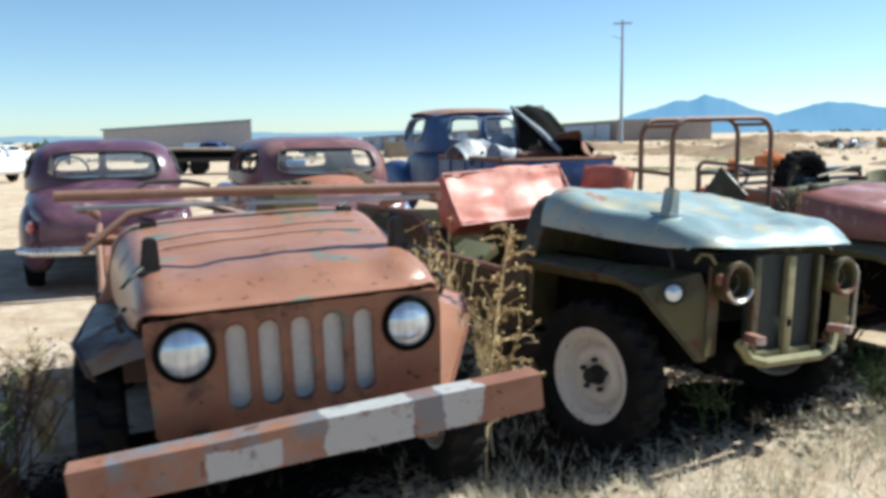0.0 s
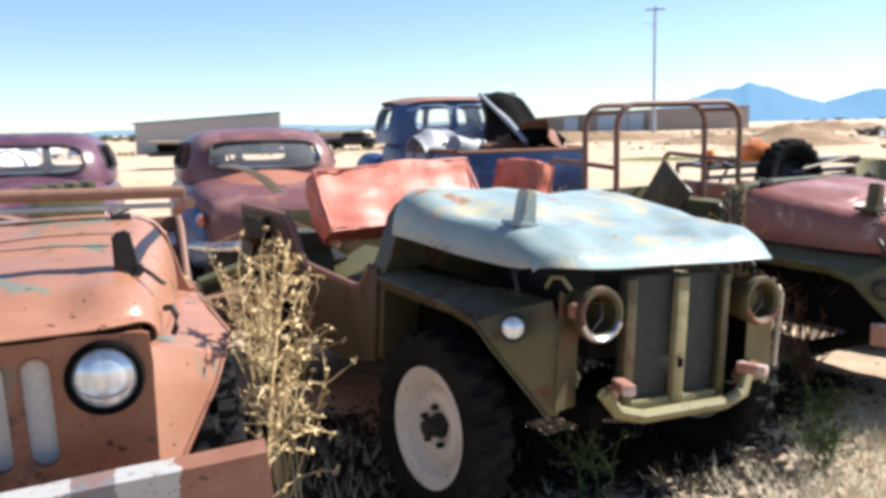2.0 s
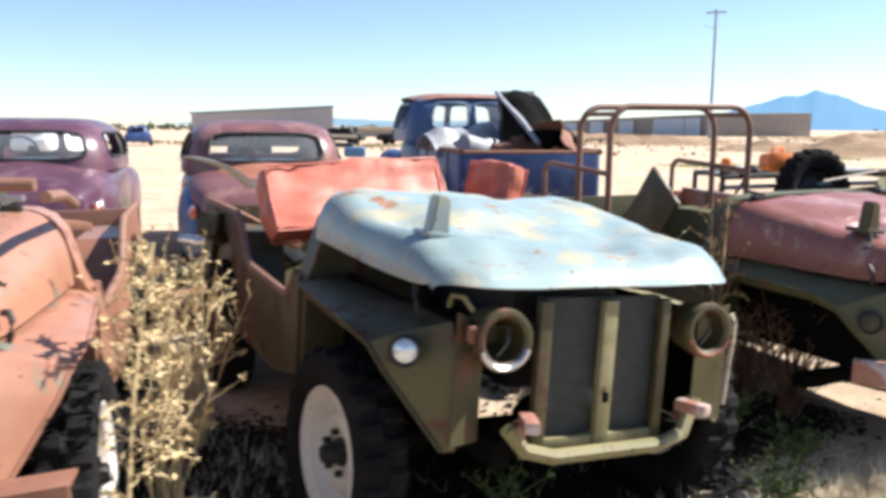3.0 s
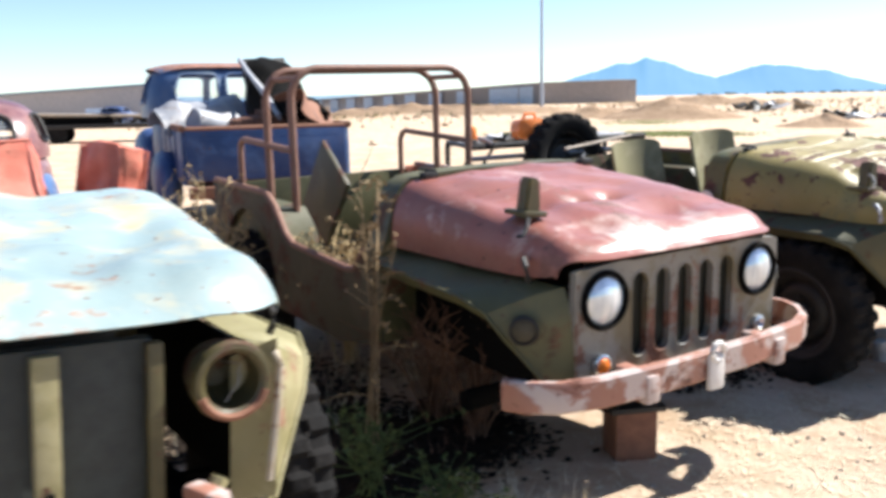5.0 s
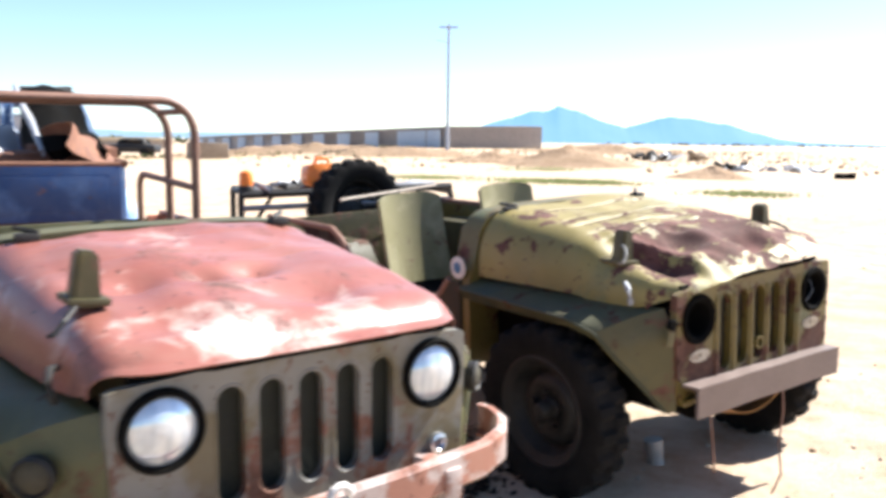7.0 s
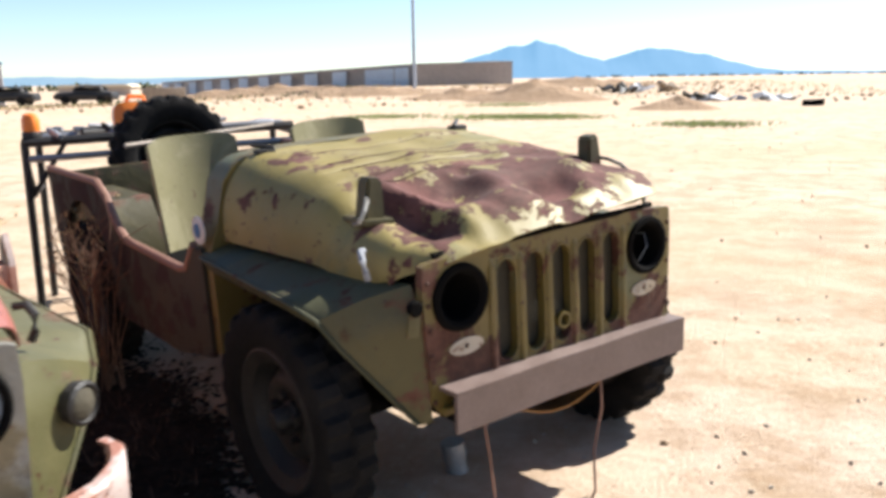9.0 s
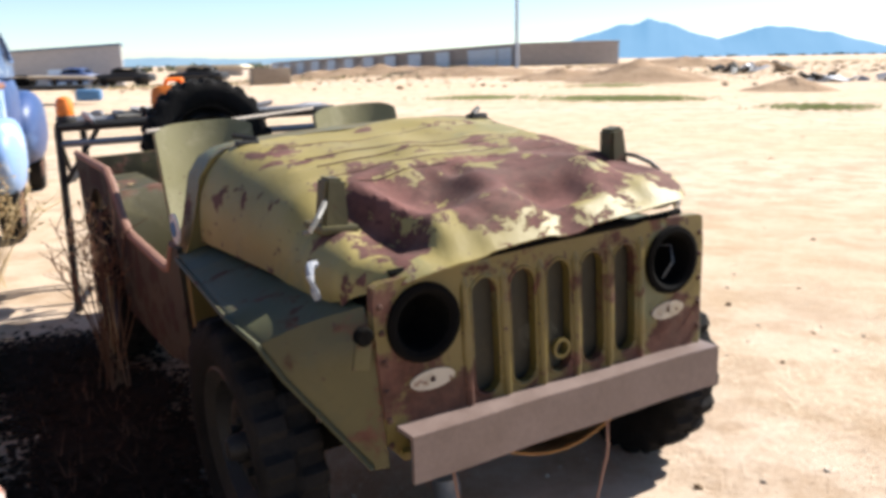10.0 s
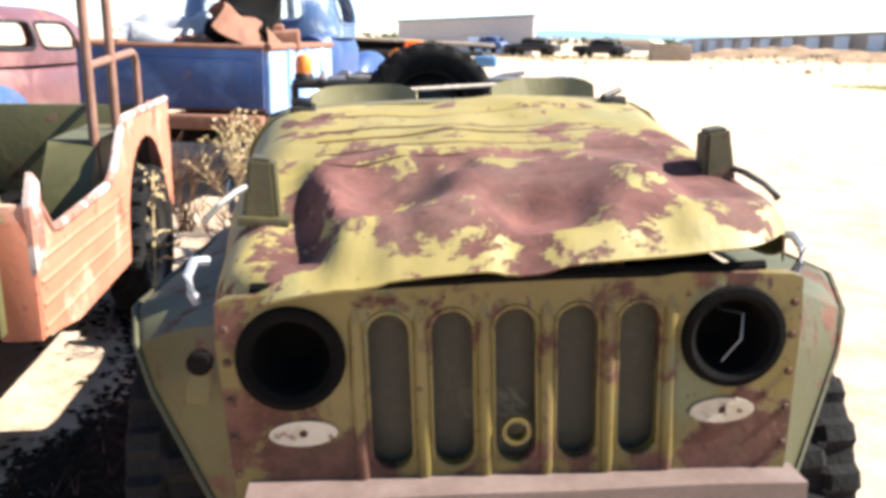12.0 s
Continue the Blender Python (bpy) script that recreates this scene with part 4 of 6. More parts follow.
maroon = army_truck(MAROON, "small army truck with faded maroon hood, roll hoops and curved bumper", dict(
    hood_mat="maroon", hood_label="dented faded maroon hood with pale worn spots", body_mat="olive_green", grille_mat="grey_grille", fender_mat="olive_green", cowl_mat="olive_green", side_mats=("rusty_shaded_side", "pink"),
    backing="dark_back", front="grille", lamps="lens", dents=0.020, seed=21.0, wheels=(None, None, "dark_metal", "dark_metal"), rest_mat="olive", parking_mat="olive_back", brackets=(1, 0), rest_up=(0.03, 0.0), hollows=((-0.27, 0.47, 0.09, 0.07, 0.05), (-0.10, 0.43, 0.06, 0.05, 0.035), (0.06, 0.45, 0.06, 0.05, 0.03), (0.1, 0.22, 0.15, 0.08, 0.025), (-0.30, 0.14, 0.10, 0.07, 0.02)), groove=0.002, roll=-0.6, round=True, rate=15, corner=0.09, ribs=False, side_x=(0.67, 0.755), pressed=1))
bm = bmesh.new()
bpts = [(-0.755, 0.07, 0), (-0.72, -0.01, 0), (-0.64, -0.08, 0), (-0.5, -0.125, 0), (-0.2, -0.15, 0), (0.2, -0.15, 0), (0.5, -0.125, 0), (0.62, -0.075, 0), (0.69, 0.0, 0), (0.715, 0.08, 0), (0.70, 0.13, 0)]
rings = []
for i, p in enumerate(bpts):
    a, b = Vector(bpts[max(0, i - 1)]), Vector(bpts[min(len(bpts) - 1, i + 1)])
    nrm = Vector((-(b - a).y, (b - a).x, 0)).normalized()
    z = 0.505 + 0.03 * (i / 10)
    rings.append([bm.verts.new(Vector((p[0], p[1], z)) + nrm * o + Vector((0, 0, dz))) for o, dz in ((0.03, 0.052), (0.008, 0.052), (0, 0.042), (0, -0.042), (0.008, -0.052), (0.03, -0.052), (0.03, -0.044), (0.014, -0.038), (0.014, 0.038), (0.03, 0.044))])
for a, b in zip(rings, rings[1:]):
    for k in range(10):
        bm.faces.new((a[k], a[(k + 1) % 10], b[(k + 1) % 10], b[k]))
bm.faces.new(rings[0][::-1])
bm.faces.new(rings[-1])
bmesh.ops.recalc_face_normals(bm, faces=bm.faces)
mb = part("bumper", bm, "rusty_white", maroon, "curved rusty bumper with worn white paint")
for x in (-0.30, 0.36):
    part("bumper_bracket", box(bmesh.new(), (x, -0.04, 0.49), (0.06, 0.22, 0.10), 0.012), "rusty_white", mb)
bm = tube(bmesh.new(), arc((-0.02, -0.17, 0.57), 0.03, 0, 330, 10), 0.011, 8)
box(bm, (-0.02, -0.165, 0.50), (0.075, 0.02, 0.13), 0.016)
part("tow_eye", bm, "grey_back", mb, "pale tow eye plate")
m_turn = Matrix.Translation((-0.40, -0.004, 0.555)) @ Matrix.Rotation(radians(-90), 4, "Z")
tl = part("turn_signal", revolve(bmesh.new(), [(0.038, -0.01), (0.038, 0.012), (0.030, 0.016), (0.028, 0.004)], m_turn, 20, True), "chrome", maroon, "round orange turn signal")
part("lens", revolve(bmesh.new(), [(0.03, 0.006), (0.022, 0.022), (0.0005, 0.028)], m_turn, 20), "orange", tl)
m_turn = Matrix.Translation((0.41, -0.004, 0.56)) @ Matrix.Rotation(radians(-90), 4, "Z")
part("turn_signal", revolve(bmesh.new(), [(0.03, -0.01), (0.03, 0.012), (0.02, 0.016), (0.012, 0.004), (0.0005, 0.004)], m_turn, 20), "chrome", maroon, "empty turn signal socket")
# roll hoops, by their place in the tub
for y, top in ((2.20, 1.565), (2.55, 1.56)):
    xl, xr = -0.50, 0.62
    pts = [(xl, y, 0.60), (xl, y, top - 0.16)] + arc((xl + 0.16, y, top - 0.16), 0.16, 180, 90, 6) + arc((xr - 0.16, y, top - 0.16), 0.16, 90, 0, 6) + [(xr, y, 0.60)]
    part("roll_hoop", tube(bmesh.new(), pts, 0.021, 10), "rust_tube", maroon, "rusty bent tube roll hoop")
for x in (-0.50, 0.62):
    part("hoop_brace", tube(bmesh.new(), [(x, 2.20, 1.14), (x, 2.92, 1.17)] + arc((x, 2.92, 1.09), 0.08, 90, 0, 5, "yz") + [(x, 3.0, 0.60)], 0.018, 10), "rust_tube", maroon)
    part("hoop_tie", tube(bmesh.new(), [(x + (0.05 if x < 0 else -0.05), 2.20, 1.515), (x + (0.05 if x < 0 else -0.05), 2.55, 1.51)], 0.016, 8), "rust_tube", maroon)
lid = box(bmesh.new(), (-0.60, 1.62, 0.98), (0.02, 0.30, 0.40), 0.004, Matrix.Rotation(radians(38), 4, "X"))
part("leaning_panel", lid, "olive", maroon, "olive sheet panel leaning in the door opening")

stand = thing("axle_block", pose(3.63, 4.27, 0, 0, 0, 20), "rusty steel block propping up a front axle", "block")
part("body", box(bmesh.new(), (0, 0, 0.10), (0.17, 0.15, 0.20), 0.015), "rust", stand)
part("top_plate", box(bmesh.new(), (0, 0, 0.212), (0.22, 0.19, 0.022), 0.006), "dark_metal", stand)

yellow = army_truck(YELLOW, "yellow-olive small army truck with rust-patched hood and empty headlights", dict(
    hood_mat="yellow", hood_label="yellow hood with large maroon rust patches and dents", body_mat="olive", grille_mat="yellow_front", fender_mat="green_fender", cowl_mat="yellow_front", side_mats=("rusty_olive_shaded", "yellow_front"),
    backing="olive_back", front="grille", lamps="hole", dents=0.019, seams=(0.455, 0.53, 0.62, 0.70, 0.86), seed=35.0, skew=0.024, hood_up=0.012, steps=((-0.315, 0.012, 0.40, 0.03, 0.085),), rest_up=(-0.045, -0.02), roll=-2.9, round=True, sharp=True, corner=0.14, shoulder=0.67, rows=(0.44, 0.52, 0.62, 0.70, 0.86), groove=0.008, rate=16, lip=0.032, crease=2.4, hollows=(
        (-0.20, 0.27, 0.10, 0.13, 0.050), (-0.255, 0.03, 0.035, 0.07, 0.016), (0.075, 0.10, 0.085, 0.065, 0.036), (0.02, -0.01, 0.05, 0.05, 0.012), (-0.10, 0.16, 0.07, 0.16, -0.022),
        (0.20, 0.25, 0.13, 0.14, -0.022), (0.25, 0.03, 0.05, 0.05, 0.014), (-0.06, 0.36, 0.03, 0.06, 0.016), (0.40, 0.20, 0.08, 0.10, 0.03)), wheels=("dark_metal", "dark_metal", "dark_metal", "dark_metal"), rest_mat="olive", apron_mat="apron_yellow", bracket=True, bright_hook=True, latch_mat="faded_grey", parking=(0, 0)))
bumper_bar(yellow, (-0.475, -0.075, 0.545), (0.52, -0.055, 0.508), 0.115, 0.075, "mauve_bar", "straight mauve-brown angle-iron bumper")
m_hole = Matrix.Translation((0.0, -0.012, 0.615)) @ Matrix.Rotation(radians(-90), 4, "Z")
part("crank_hole", revolve(bmesh.new(), [(0.027, -0.012), (0.026, -0.002), (0.019, -0.002), (0.018, -0.03)], m_hole, 20, True), "yellow_front", yellow)
for s in (-1, 1):
    part("lamp_plate", plate([(s * 0.375 + 0.06 * math.cos(k * math.tau / 18), 0.632 + 0.024 * math.sin(k * math.tau / 18)) for k in range(18)], [circle(s * 0.375, 0.632, 0.008, 8)], lambda a, b: (a, -0.004, b), (0, 0.003, 0)), "patch", yellow, "oval pale patch left by a removed lamp")
for x, rise in ((-0.285, 0.0), (0.42, 0.005)):
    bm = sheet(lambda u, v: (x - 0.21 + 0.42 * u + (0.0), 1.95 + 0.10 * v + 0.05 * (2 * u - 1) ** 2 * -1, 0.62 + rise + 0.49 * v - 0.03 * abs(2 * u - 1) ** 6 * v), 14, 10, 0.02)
    seat = part("seat_back", bm, "olive_pale_sunlit", yellow, "curved olive sheet-metal seat back")
for s in (-1, 1):
    for z in (0.50, 0.56, 0.63, 0.70, 0.77, 0.83):
        part("bolt", revolve(bmesh.new(), [(0.0005, 0.006), (0.006, 0.005), (0.008, 0.0)], Matrix.Translation((s * (0.492 + 0.012 * (z - 0.5)), -0.001, z)) @ Matrix.Rotation(radians(-90), 4, "Z"), 10), "dark_rust", yellow)
part("strap", tube(bmesh.new(), [(0.12, -0.04, 0.43), (0.10, -0.06, 0.32), (0.04, -0.08, 0.20), (0.00, -0.12, 0.10), (-0.03, -0.10, 0.02)], 0.004, 6), "rust_tube", yellow, "thin strap hanging from the bumper")
part("strap", tube(bmesh.new(), [(-0.36, -0.04, 0.43), (-0.35, -0.05, 0.30), (-0.34, -0.05, 0.18)], 0.004, 6), "rust_tube", yellow)
part("skid_plate", sheet(lambda u, v: (-0.25 + 0.55 * u, 0.02 + 0.25 * v, 0.42 - 0.10 * math.sin(math.pi * u) - 0.06 * v), 10, 4, 0.006), "orange_rust", yellow, "orange-rusted plate under the bumper")
m_badge = Matrix.Translation((-0.66, 1.075, 0.86)) @ Matrix.Rotation(radians(180), 4, "Z")
bd = part("side_badge", revolve(bmesh.new(), [(0.05, 0.0), (0.05, 0.006), (0.0005, 0.008)], m_badge, 20), "grey_back", yellow, "round white and blue badge")
part("badge_centre", revolve(bmesh.new(), [(0.026, 0.008), (0.024, 0.012), (0.0005, 0.012)], m_badge, 16), "trim_blue", bd)
sp = wheel(yellow, 0.03, 3.10, 0.905, 1, "dark_metal", 90, True)


# ---- old cars and the pickup: x to the side, y ahead (away from the row), z up, the tail stands at y = 0 ----
def cabin(parent, name, mat, c, half, z0, height, power, windows, label="", tilt=0.0, crown=0.62, frame_mat=None, panes=0):
    """A rounded cabin: a closed shell with window openings given as (low, high, from, to) in height and turn."""
    def at(u, v):
        a, psi = u * math.tau, v * math.pi / 2
        r = max(0.0, math.cos(psi)) ** crown
        ca, sa = math.cos(a), math.sin(a)
        r *= (abs(ca) ** (2 / power) + abs(sa) ** (2 / power)) ** (-power / 2)
        x, y = half[0] * ca * r, half[1] * sa * r
        return (c[0] + x, c[1] + y + tilt * math.sin(psi), z0 + height * math.sin(psi) ** 0.95)

    def inside(u, v, window):
        lo, hi, a, b = window
        deg = (u * 360 - (a + b) / 2 + 180) % 360 - 180
        return (abs(deg) / ((b - a) / 2)) ** 5 + (abs(v - (lo + hi) / 2) / ((hi - lo) / 2)) ** 5 < 1

    ob = part(name, sheet(at, 200, 56, 0.02, lambda u, v: any(inside(u, v, w) for w in windows)), mat, parent, label)
    for lo, hi, a, b in windows:
        loop = []
        for k in range(44):
            ca, sa = math.cos(k * math.tau / 44), math.sin(k * math.tau / 44)
            loop.append(((a + b) / 2 + (b - a) / 2 * math.copysign(abs(ca) ** 0.4, ca), (lo + hi) / 2 + (hi - lo) / 2 * math.copysign(abs(sa) ** 0.4, sa)))
        part("window_frame", tube(bmesh.new(), [at((d / 360) % 1.0, v) for d, v in loop], 0.017, 6, True), frame_mat or mat, ob)
    for lo, hi, a, b in windows[:panes]:
        def glazed(u, v):
            x, y, z = at((a - 1 + (b - a + 2) * u) / 360 % 1.0, lo - 0.01 + (hi - lo + 0.02) * v)
            return (c[0] + (x - c[0]) * 0.985, c[1] + (y - c[1]) * 0.985, z)
        o = part("pane", sheet(glazed, 14, 8, 0.004), "pane", ob, "dusty glass")
        o.visible_shadow = False
    return ob


def hull(stations, n=28, power=0.45):
    """A closed body from rings (y, half width, low z, high z)."""
    bm = bmesh.new()
    rings = []
    for y, w, z0, z1 in stations:
        ring = []
        for k in range(n):
            a = k * math.tau / n
            ca, sa = math.cos(a), math.sin(a)
            ring.append(bm.verts.new((w * math.copysign(abs(ca) ** power, ca), y, (z0 + z1) / 2 + (z1 - z0) / 2 * math.copysign(abs(sa) ** power, sa))))
        rings.append(ring)
    for a, b in zip(rings, rings[1:]):
        for k in range(n):
            bm.faces.new((a[k], a[(k + 1) % n], b[(k + 1) % n], b[k]))
    bm.faces.new(rings[0][::-1])
    bm.faces.new(rings[-1])
    bmesh.ops.recalc_face_normals(bm, faces=bm.faces)
    return bm


def blob(c, r, power=0.8):
    bm = bmesh.new()
    bmesh.ops.create_uvsphere(bm, u_segments=24, v_segments=14, radius=1)
    for v in bm.verts:
        v.co = Vector([c[i] + r[i] * math.copysign(abs(v.co[i]) ** power, v.co[i]) for i in range(3)])
    return bm


def sedan(m, label, body, fender, roof, trunk):
    s = thing("old_sedan", m, label, "car", "old cars in a row")
    part("body", hull([(0.02, 0.40, 0.55, 0.70), (0.10, 0.60, 0.42, 0.82), (0.35, 0.70, 0.36, 0.93), (0.8, 0.76, 0.34, 1.01), (1.3, 0.80, 0.32, 1.04), (2.6, 0.80, 0.32, 1.04), (3.3, 0.66, 0.34, 1.02), (4.2, 0.50, 0.36, 0.95), (4.45, 0.34, 0.45, 0.85)]), body, s)
    cabin(s, "cabin", roof, (0, 1.98, 0), (0.80, 1.20), 0.96, 0.51, 0.46, [
        (0.13, 0.52, 234, 306), (0.16, 0.50, 320, 346), (0.16, 0.50, -10, 24), (0.16, 0.50, 194, 220), (0.16, 0.50, 156, 190), (0.13, 0.52, 52, 88), (0.13, 0.52, 92, 128)],
        "rounded cabin with dusty windows", 0.0, 0.38, "dark_metal", 1)
    part("trunk_lid", sheet(lambda u, v: (1.12 * (u - 0.5) * (0.72 + 0.28 * v), 0.04 + 0.80 * v, 0.665 + 0.41 * math.sin(v * 1.45) ** 0.8 - 0.10 * (2 * u - 1) ** 2), 16, 16, 0.01), trunk, s, "sun-faded rounded trunk lid")
    for sx in (-1, 1):
        for y, l in ((0.95, 0.75), (3.6, 0.85)):
            part("fender", blob((sx * 0.66, y, 0.52), (0.17, l, 0.36)), fender, s)
        for y in (0.98, 3.55):
            wheel(s, sx * 0.72, y, 0.335, sx, "rust", 0, False)
        tl = part("tail_light", blob((sx * 0.68, 0.22, 0.66), (0.045, 0.05, 0.07), 1), "chrome", s, "chrome-ringed tail light")
        part("lens", blob((sx * 0.68, 0.18, 0.66), (0.032, 0.035, 0.05), 1), "red_seat", tl)
    bm = tube(bmesh.new(), [(-0.78, 0.14, 0.45), (-0.66, -0.04, 0.45), (-0.3, -0.10, 0.45), (0.3, -0.10, 0.45), (0.66, -0.04, 0.45), (0.78, 0.14, 0.45)], 0.045, 10)
    part("bumper", bm, "chrome", s, "dull chrome bumper")
    part("seat", box(bmesh.new(), (0, 1.75, 0.78), (1.25, 0.22, 0.42), 0.06), "dark", s)
    part("steering_wheel", tube(bmesh.new(), arc((-0.35, 2.55, 1.08), 0.19, 0, 345, 20), 0.014, 6), "dark", s)
    return s


sedan_angle = 36.0
U = Vector((math.cos(radians(sedan_angle)), math.sin(radians(sedan_angle)), 0))
V = Vector((-U.y, U.x, 0))
p = Vector((-1.62, 7.05, 0)) - V * 0.95
sedan(pose(p.x, p.y, 0, 0, 0, sedan_angle), "faded plum and blue rounded old sedan without glass", "sedan_b", "sedan_blue", "sedan_b", "sedan_trunk")
p = Vector((-3.70, 6.18, 0)) - V * 0.95
sedan(pose(p.x, p.y, 0, 0, 0, sedan_angle), "plum-purple rounded old sedan parked on dirt", "sedan_a", "sedan_a", "sedan_a", "sedan_a")

pickup = thing("pickup_truck", pose(0.78, 7.92, 0, 0, 0, 32.0), "dull blue old pickup with rusty roof and junk in its bed", "truck", "old cars in a row")
for sx in (-1, 1):
    bm = box(bmesh.new(), (sx * 0.69, 1.03, 0.95), (0.04, 2.06, 0.46), 0.008)
    for y in (0.5, 1.05, 1.6):
        box(bm, (sx * 0.70, y, 0.95), (0.05, 0.05, 0.44), 0.008)
    part("bed_side", bm, "blue" if sx < 0 else "pale_side_blue", pickup)
    part("bed_rail", tube(bmesh.new(), [(sx * 0.70, -0.02, 1.185), (sx * 0.70, 2.06, 1.185)], 0.03, 8), "rust", pickup, "rusty rolled bed rail")
    part("rear_fender", blob((sx * 0.77, 1.05, 0.66), (0.13, 0.55, 0.30)), "blue" if sx < 0 else "pale_side_blue", pickup)
    part("front_fender", blob((sx * 0.70, 4.1, 0.70), (0.22, 0.8, 0.40)), "blue", pickup)
    for y in (1.02, 4.1):
        wheel(pickup, sx * 0.76, y, 0.345, sx, "rust", 0, False)
bm = box(bmesh.new(), (0, -0.015, 0.96), (1.34, 0.035, 0.42), 0.008)
tg = part("tailgate", bm, "blue", pickup, "closed blue tailgate with rusty top edge")
part("raised_panel", box(bmesh.new(), (0, -0.034, 0.96), (1.16, 0.012, 0.28), 0.006), "blue", tg)
part("top_edge", tube(bmesh.new(), [(-0.67, -0.015, 1.18), (0.67, -0.015, 1.18)], 0.022, 8), "rust", tg)
part("bed_floor", box(bmesh.new(), (0, 1.03, 0.75), (1.36, 2.06, 0.04), 0.005), "rust", pickup)
part("bed_front", box(bmesh.new(), (0, 2.05, 0.97), (1.36, 0.035, 0.44), 0.005), "blue", pickup)
part("chassis", box(bmesh.new(), (0, 2.3, 0.55), (0.8, 4.4, 0.14), 0.02), "dark", pickup)
part("sill", box(bmesh.new(), (0, -0.08, 0.66), (1.36, 0.12, 0.10), 0.015), "rust", pickup, "rusty rear sill")
part("cab_lower", hull([(2.12, 0.68, 0.55, 1.28), (2.2, 0.73, 0.5, 1.34), (3.3, 0.74, 0.5, 1.34), (3.6, 0.62, 0.55, 1.28), (4.5, 0.46, 0.6, 1.2), (4.9, 0.36, 0.65, 1.05)]), "blue", pickup)
cab = cabin(pickup, "cab", "cab_blue", (-0.06, 2.82, 0), (0.79, 0.72), 1.25, 0.56, 0.42, [
    (0.16, 0.58, 237, 267), (0.16, 0.58, 273, 303), (0.14, 0.58, -32, 34), (0.14, 0.58, 146, 212), (0.12, 0.60, 50, 88), (0.12, 0.60, 92, 130)], "blue rounded cab with split rear window", 0, 0.30, None, 2)
part("roof_skin", sheet(lambda u, v: (-0.06 + 0.72 * (2 * u - 1) * (1 - 0.16 * (2 * v - 1) ** 4), 2.82 + 0.62 * (2 * v - 1) * (1 - 0.16 * (2 * u - 1) ** 4), 1.830 - 0.06 * (2 * u - 1) ** 4 - 0.06 * (2 * v - 1) ** 4), 16, 16, 0.008), "truck_roof", cab, "rust-red bare roof skin")


def junk(name, m, bm, mat, label, category):
    o = part(name, bm, mat, None, label)
    o.matrix_world = m
    return tagged(o, label, category)


PK = pose(0.78, 7.92, 0, 0, 0, 32.0)
def crumple(bm, amount, scale, seed):
    for v in bm.verts:
        v.co += amount * noise.noise_vector(v.co * scale + Vector((seed, seed, 0)))
    return bm


# an upholstered truck seat tipped on end, black, with its pale torn back
seat = thing("truck_seat", PK @ pose(0.32, 0.72, 1.17, 0, 0, -82), "black torn truck seat tipped up on the scrap", "seat")
part("cushion", crumple(sheet(lambda u, v: (-0.62 + 1.12 * v + 0.05 * math.sin(6 * u), -0.22 + 0.44 * u, 0.60 - 0.52 * v + 0.05 * math.sin(math.pi * u) + 0.05 * math.sin(9 * v)), 14, 20, 0.13), 0.03, 6, 1), "dark", seat)
part("backrest", crumple(sheet(lambda u, v: (-0.66 + 0.16 * v, -0.21 + 0.42 * u, 0.62 - 0.54 * v), 10, 12, 0.10), 0.035, 5, 2), "dark_metal", seat)
part("torn_edge", crumple(tube(bmesh.new(), [(-0.64, -0.23, 0.63), (-0.30, -0.24, 0.49), (0.05, -0.24, 0.32), (0.46, -0.23, 0.10)], 0.026, 8), 0.03, 9, 3), "faded_grey", seat, "grey torn padding along the edge")
bm = sheet(lambda u, v: (0.52 * (u - 0.5), 0.40 * (v - 0.5), 0.14 * math.sin(math.pi * v) - 0.10 * u), 16, 12, 0.012)
junk("crumpled_fender", PK @ pose(0.44, 0.30, 1.30, 20, 24, 30), crumple(bm, 0.09, 4, 5), "rust", "crumpled rusty orange fender on top of the load", "fender")
bm = sheet(lambda u, v: (0.85 * (u - 0.5), 0.46 * (v - 0.5), 0.22 * math.sin(math.pi * v)), 18, 12, 0.012)
junk("dented_fender", PK @ pose(-0.42, 1.20, 1.20, 8, -6, 20), crumple(bm, 0.06, 5, 7), "faded_grey", "dented pale grey fender lying in the truck bed", "fender")
bm = revolve(bmesh.new(), [(0.0005, -0.3), (0.105, -0.3), (0.115, -0.28), (0.11, -0.1), (0.10, 0.0), (0.115, 0.1), (0.115, 0.28), (0.105, 0.3), (0.0005, 0.3)], Matrix(), 24)
for v in bm.verts:
    v.co += 0.02 * noise.noise_vector(v.co * 7)
junk("drum", PK @ pose(-0.30, 0.70, 1.20, 0, 8, 35), bm, "faded_grey", "pale grey dented drum lying in the truck bed", "drum")
bm = box(bmesh.new(), (0, 0, 0), (0.95, 0.30, 0.16), 0.02)
box(bm, (0.1, 0.1, 0.09), (0.5, 0.2, 0.06), 0.01)
junk("rusty_beam", PK @ pose(0.25, 0.75, 1.20, 4, -4, 12), bm, "rust", "rusty brown steel section across the truck bed", "scrap metal")
bm = tube(bmesh.new(), [(-0.7, 0, 0), (0, 0, 0.02), (0.75, 0.05, 0)], 0.02, 8)
tube(bm, [(-0.5, 0.1, 0.02), (0.2, 0.16, 0.05), (0.6, 0.3, 0.02)], 0.018, 8)
junk("scrap_pipes", PK @ pose(-0.2, 1.3, 1.235, 0, 0, 60), bm, "rust_tube", "rusty bent pipes lying in the truck bed", "scrap metal")

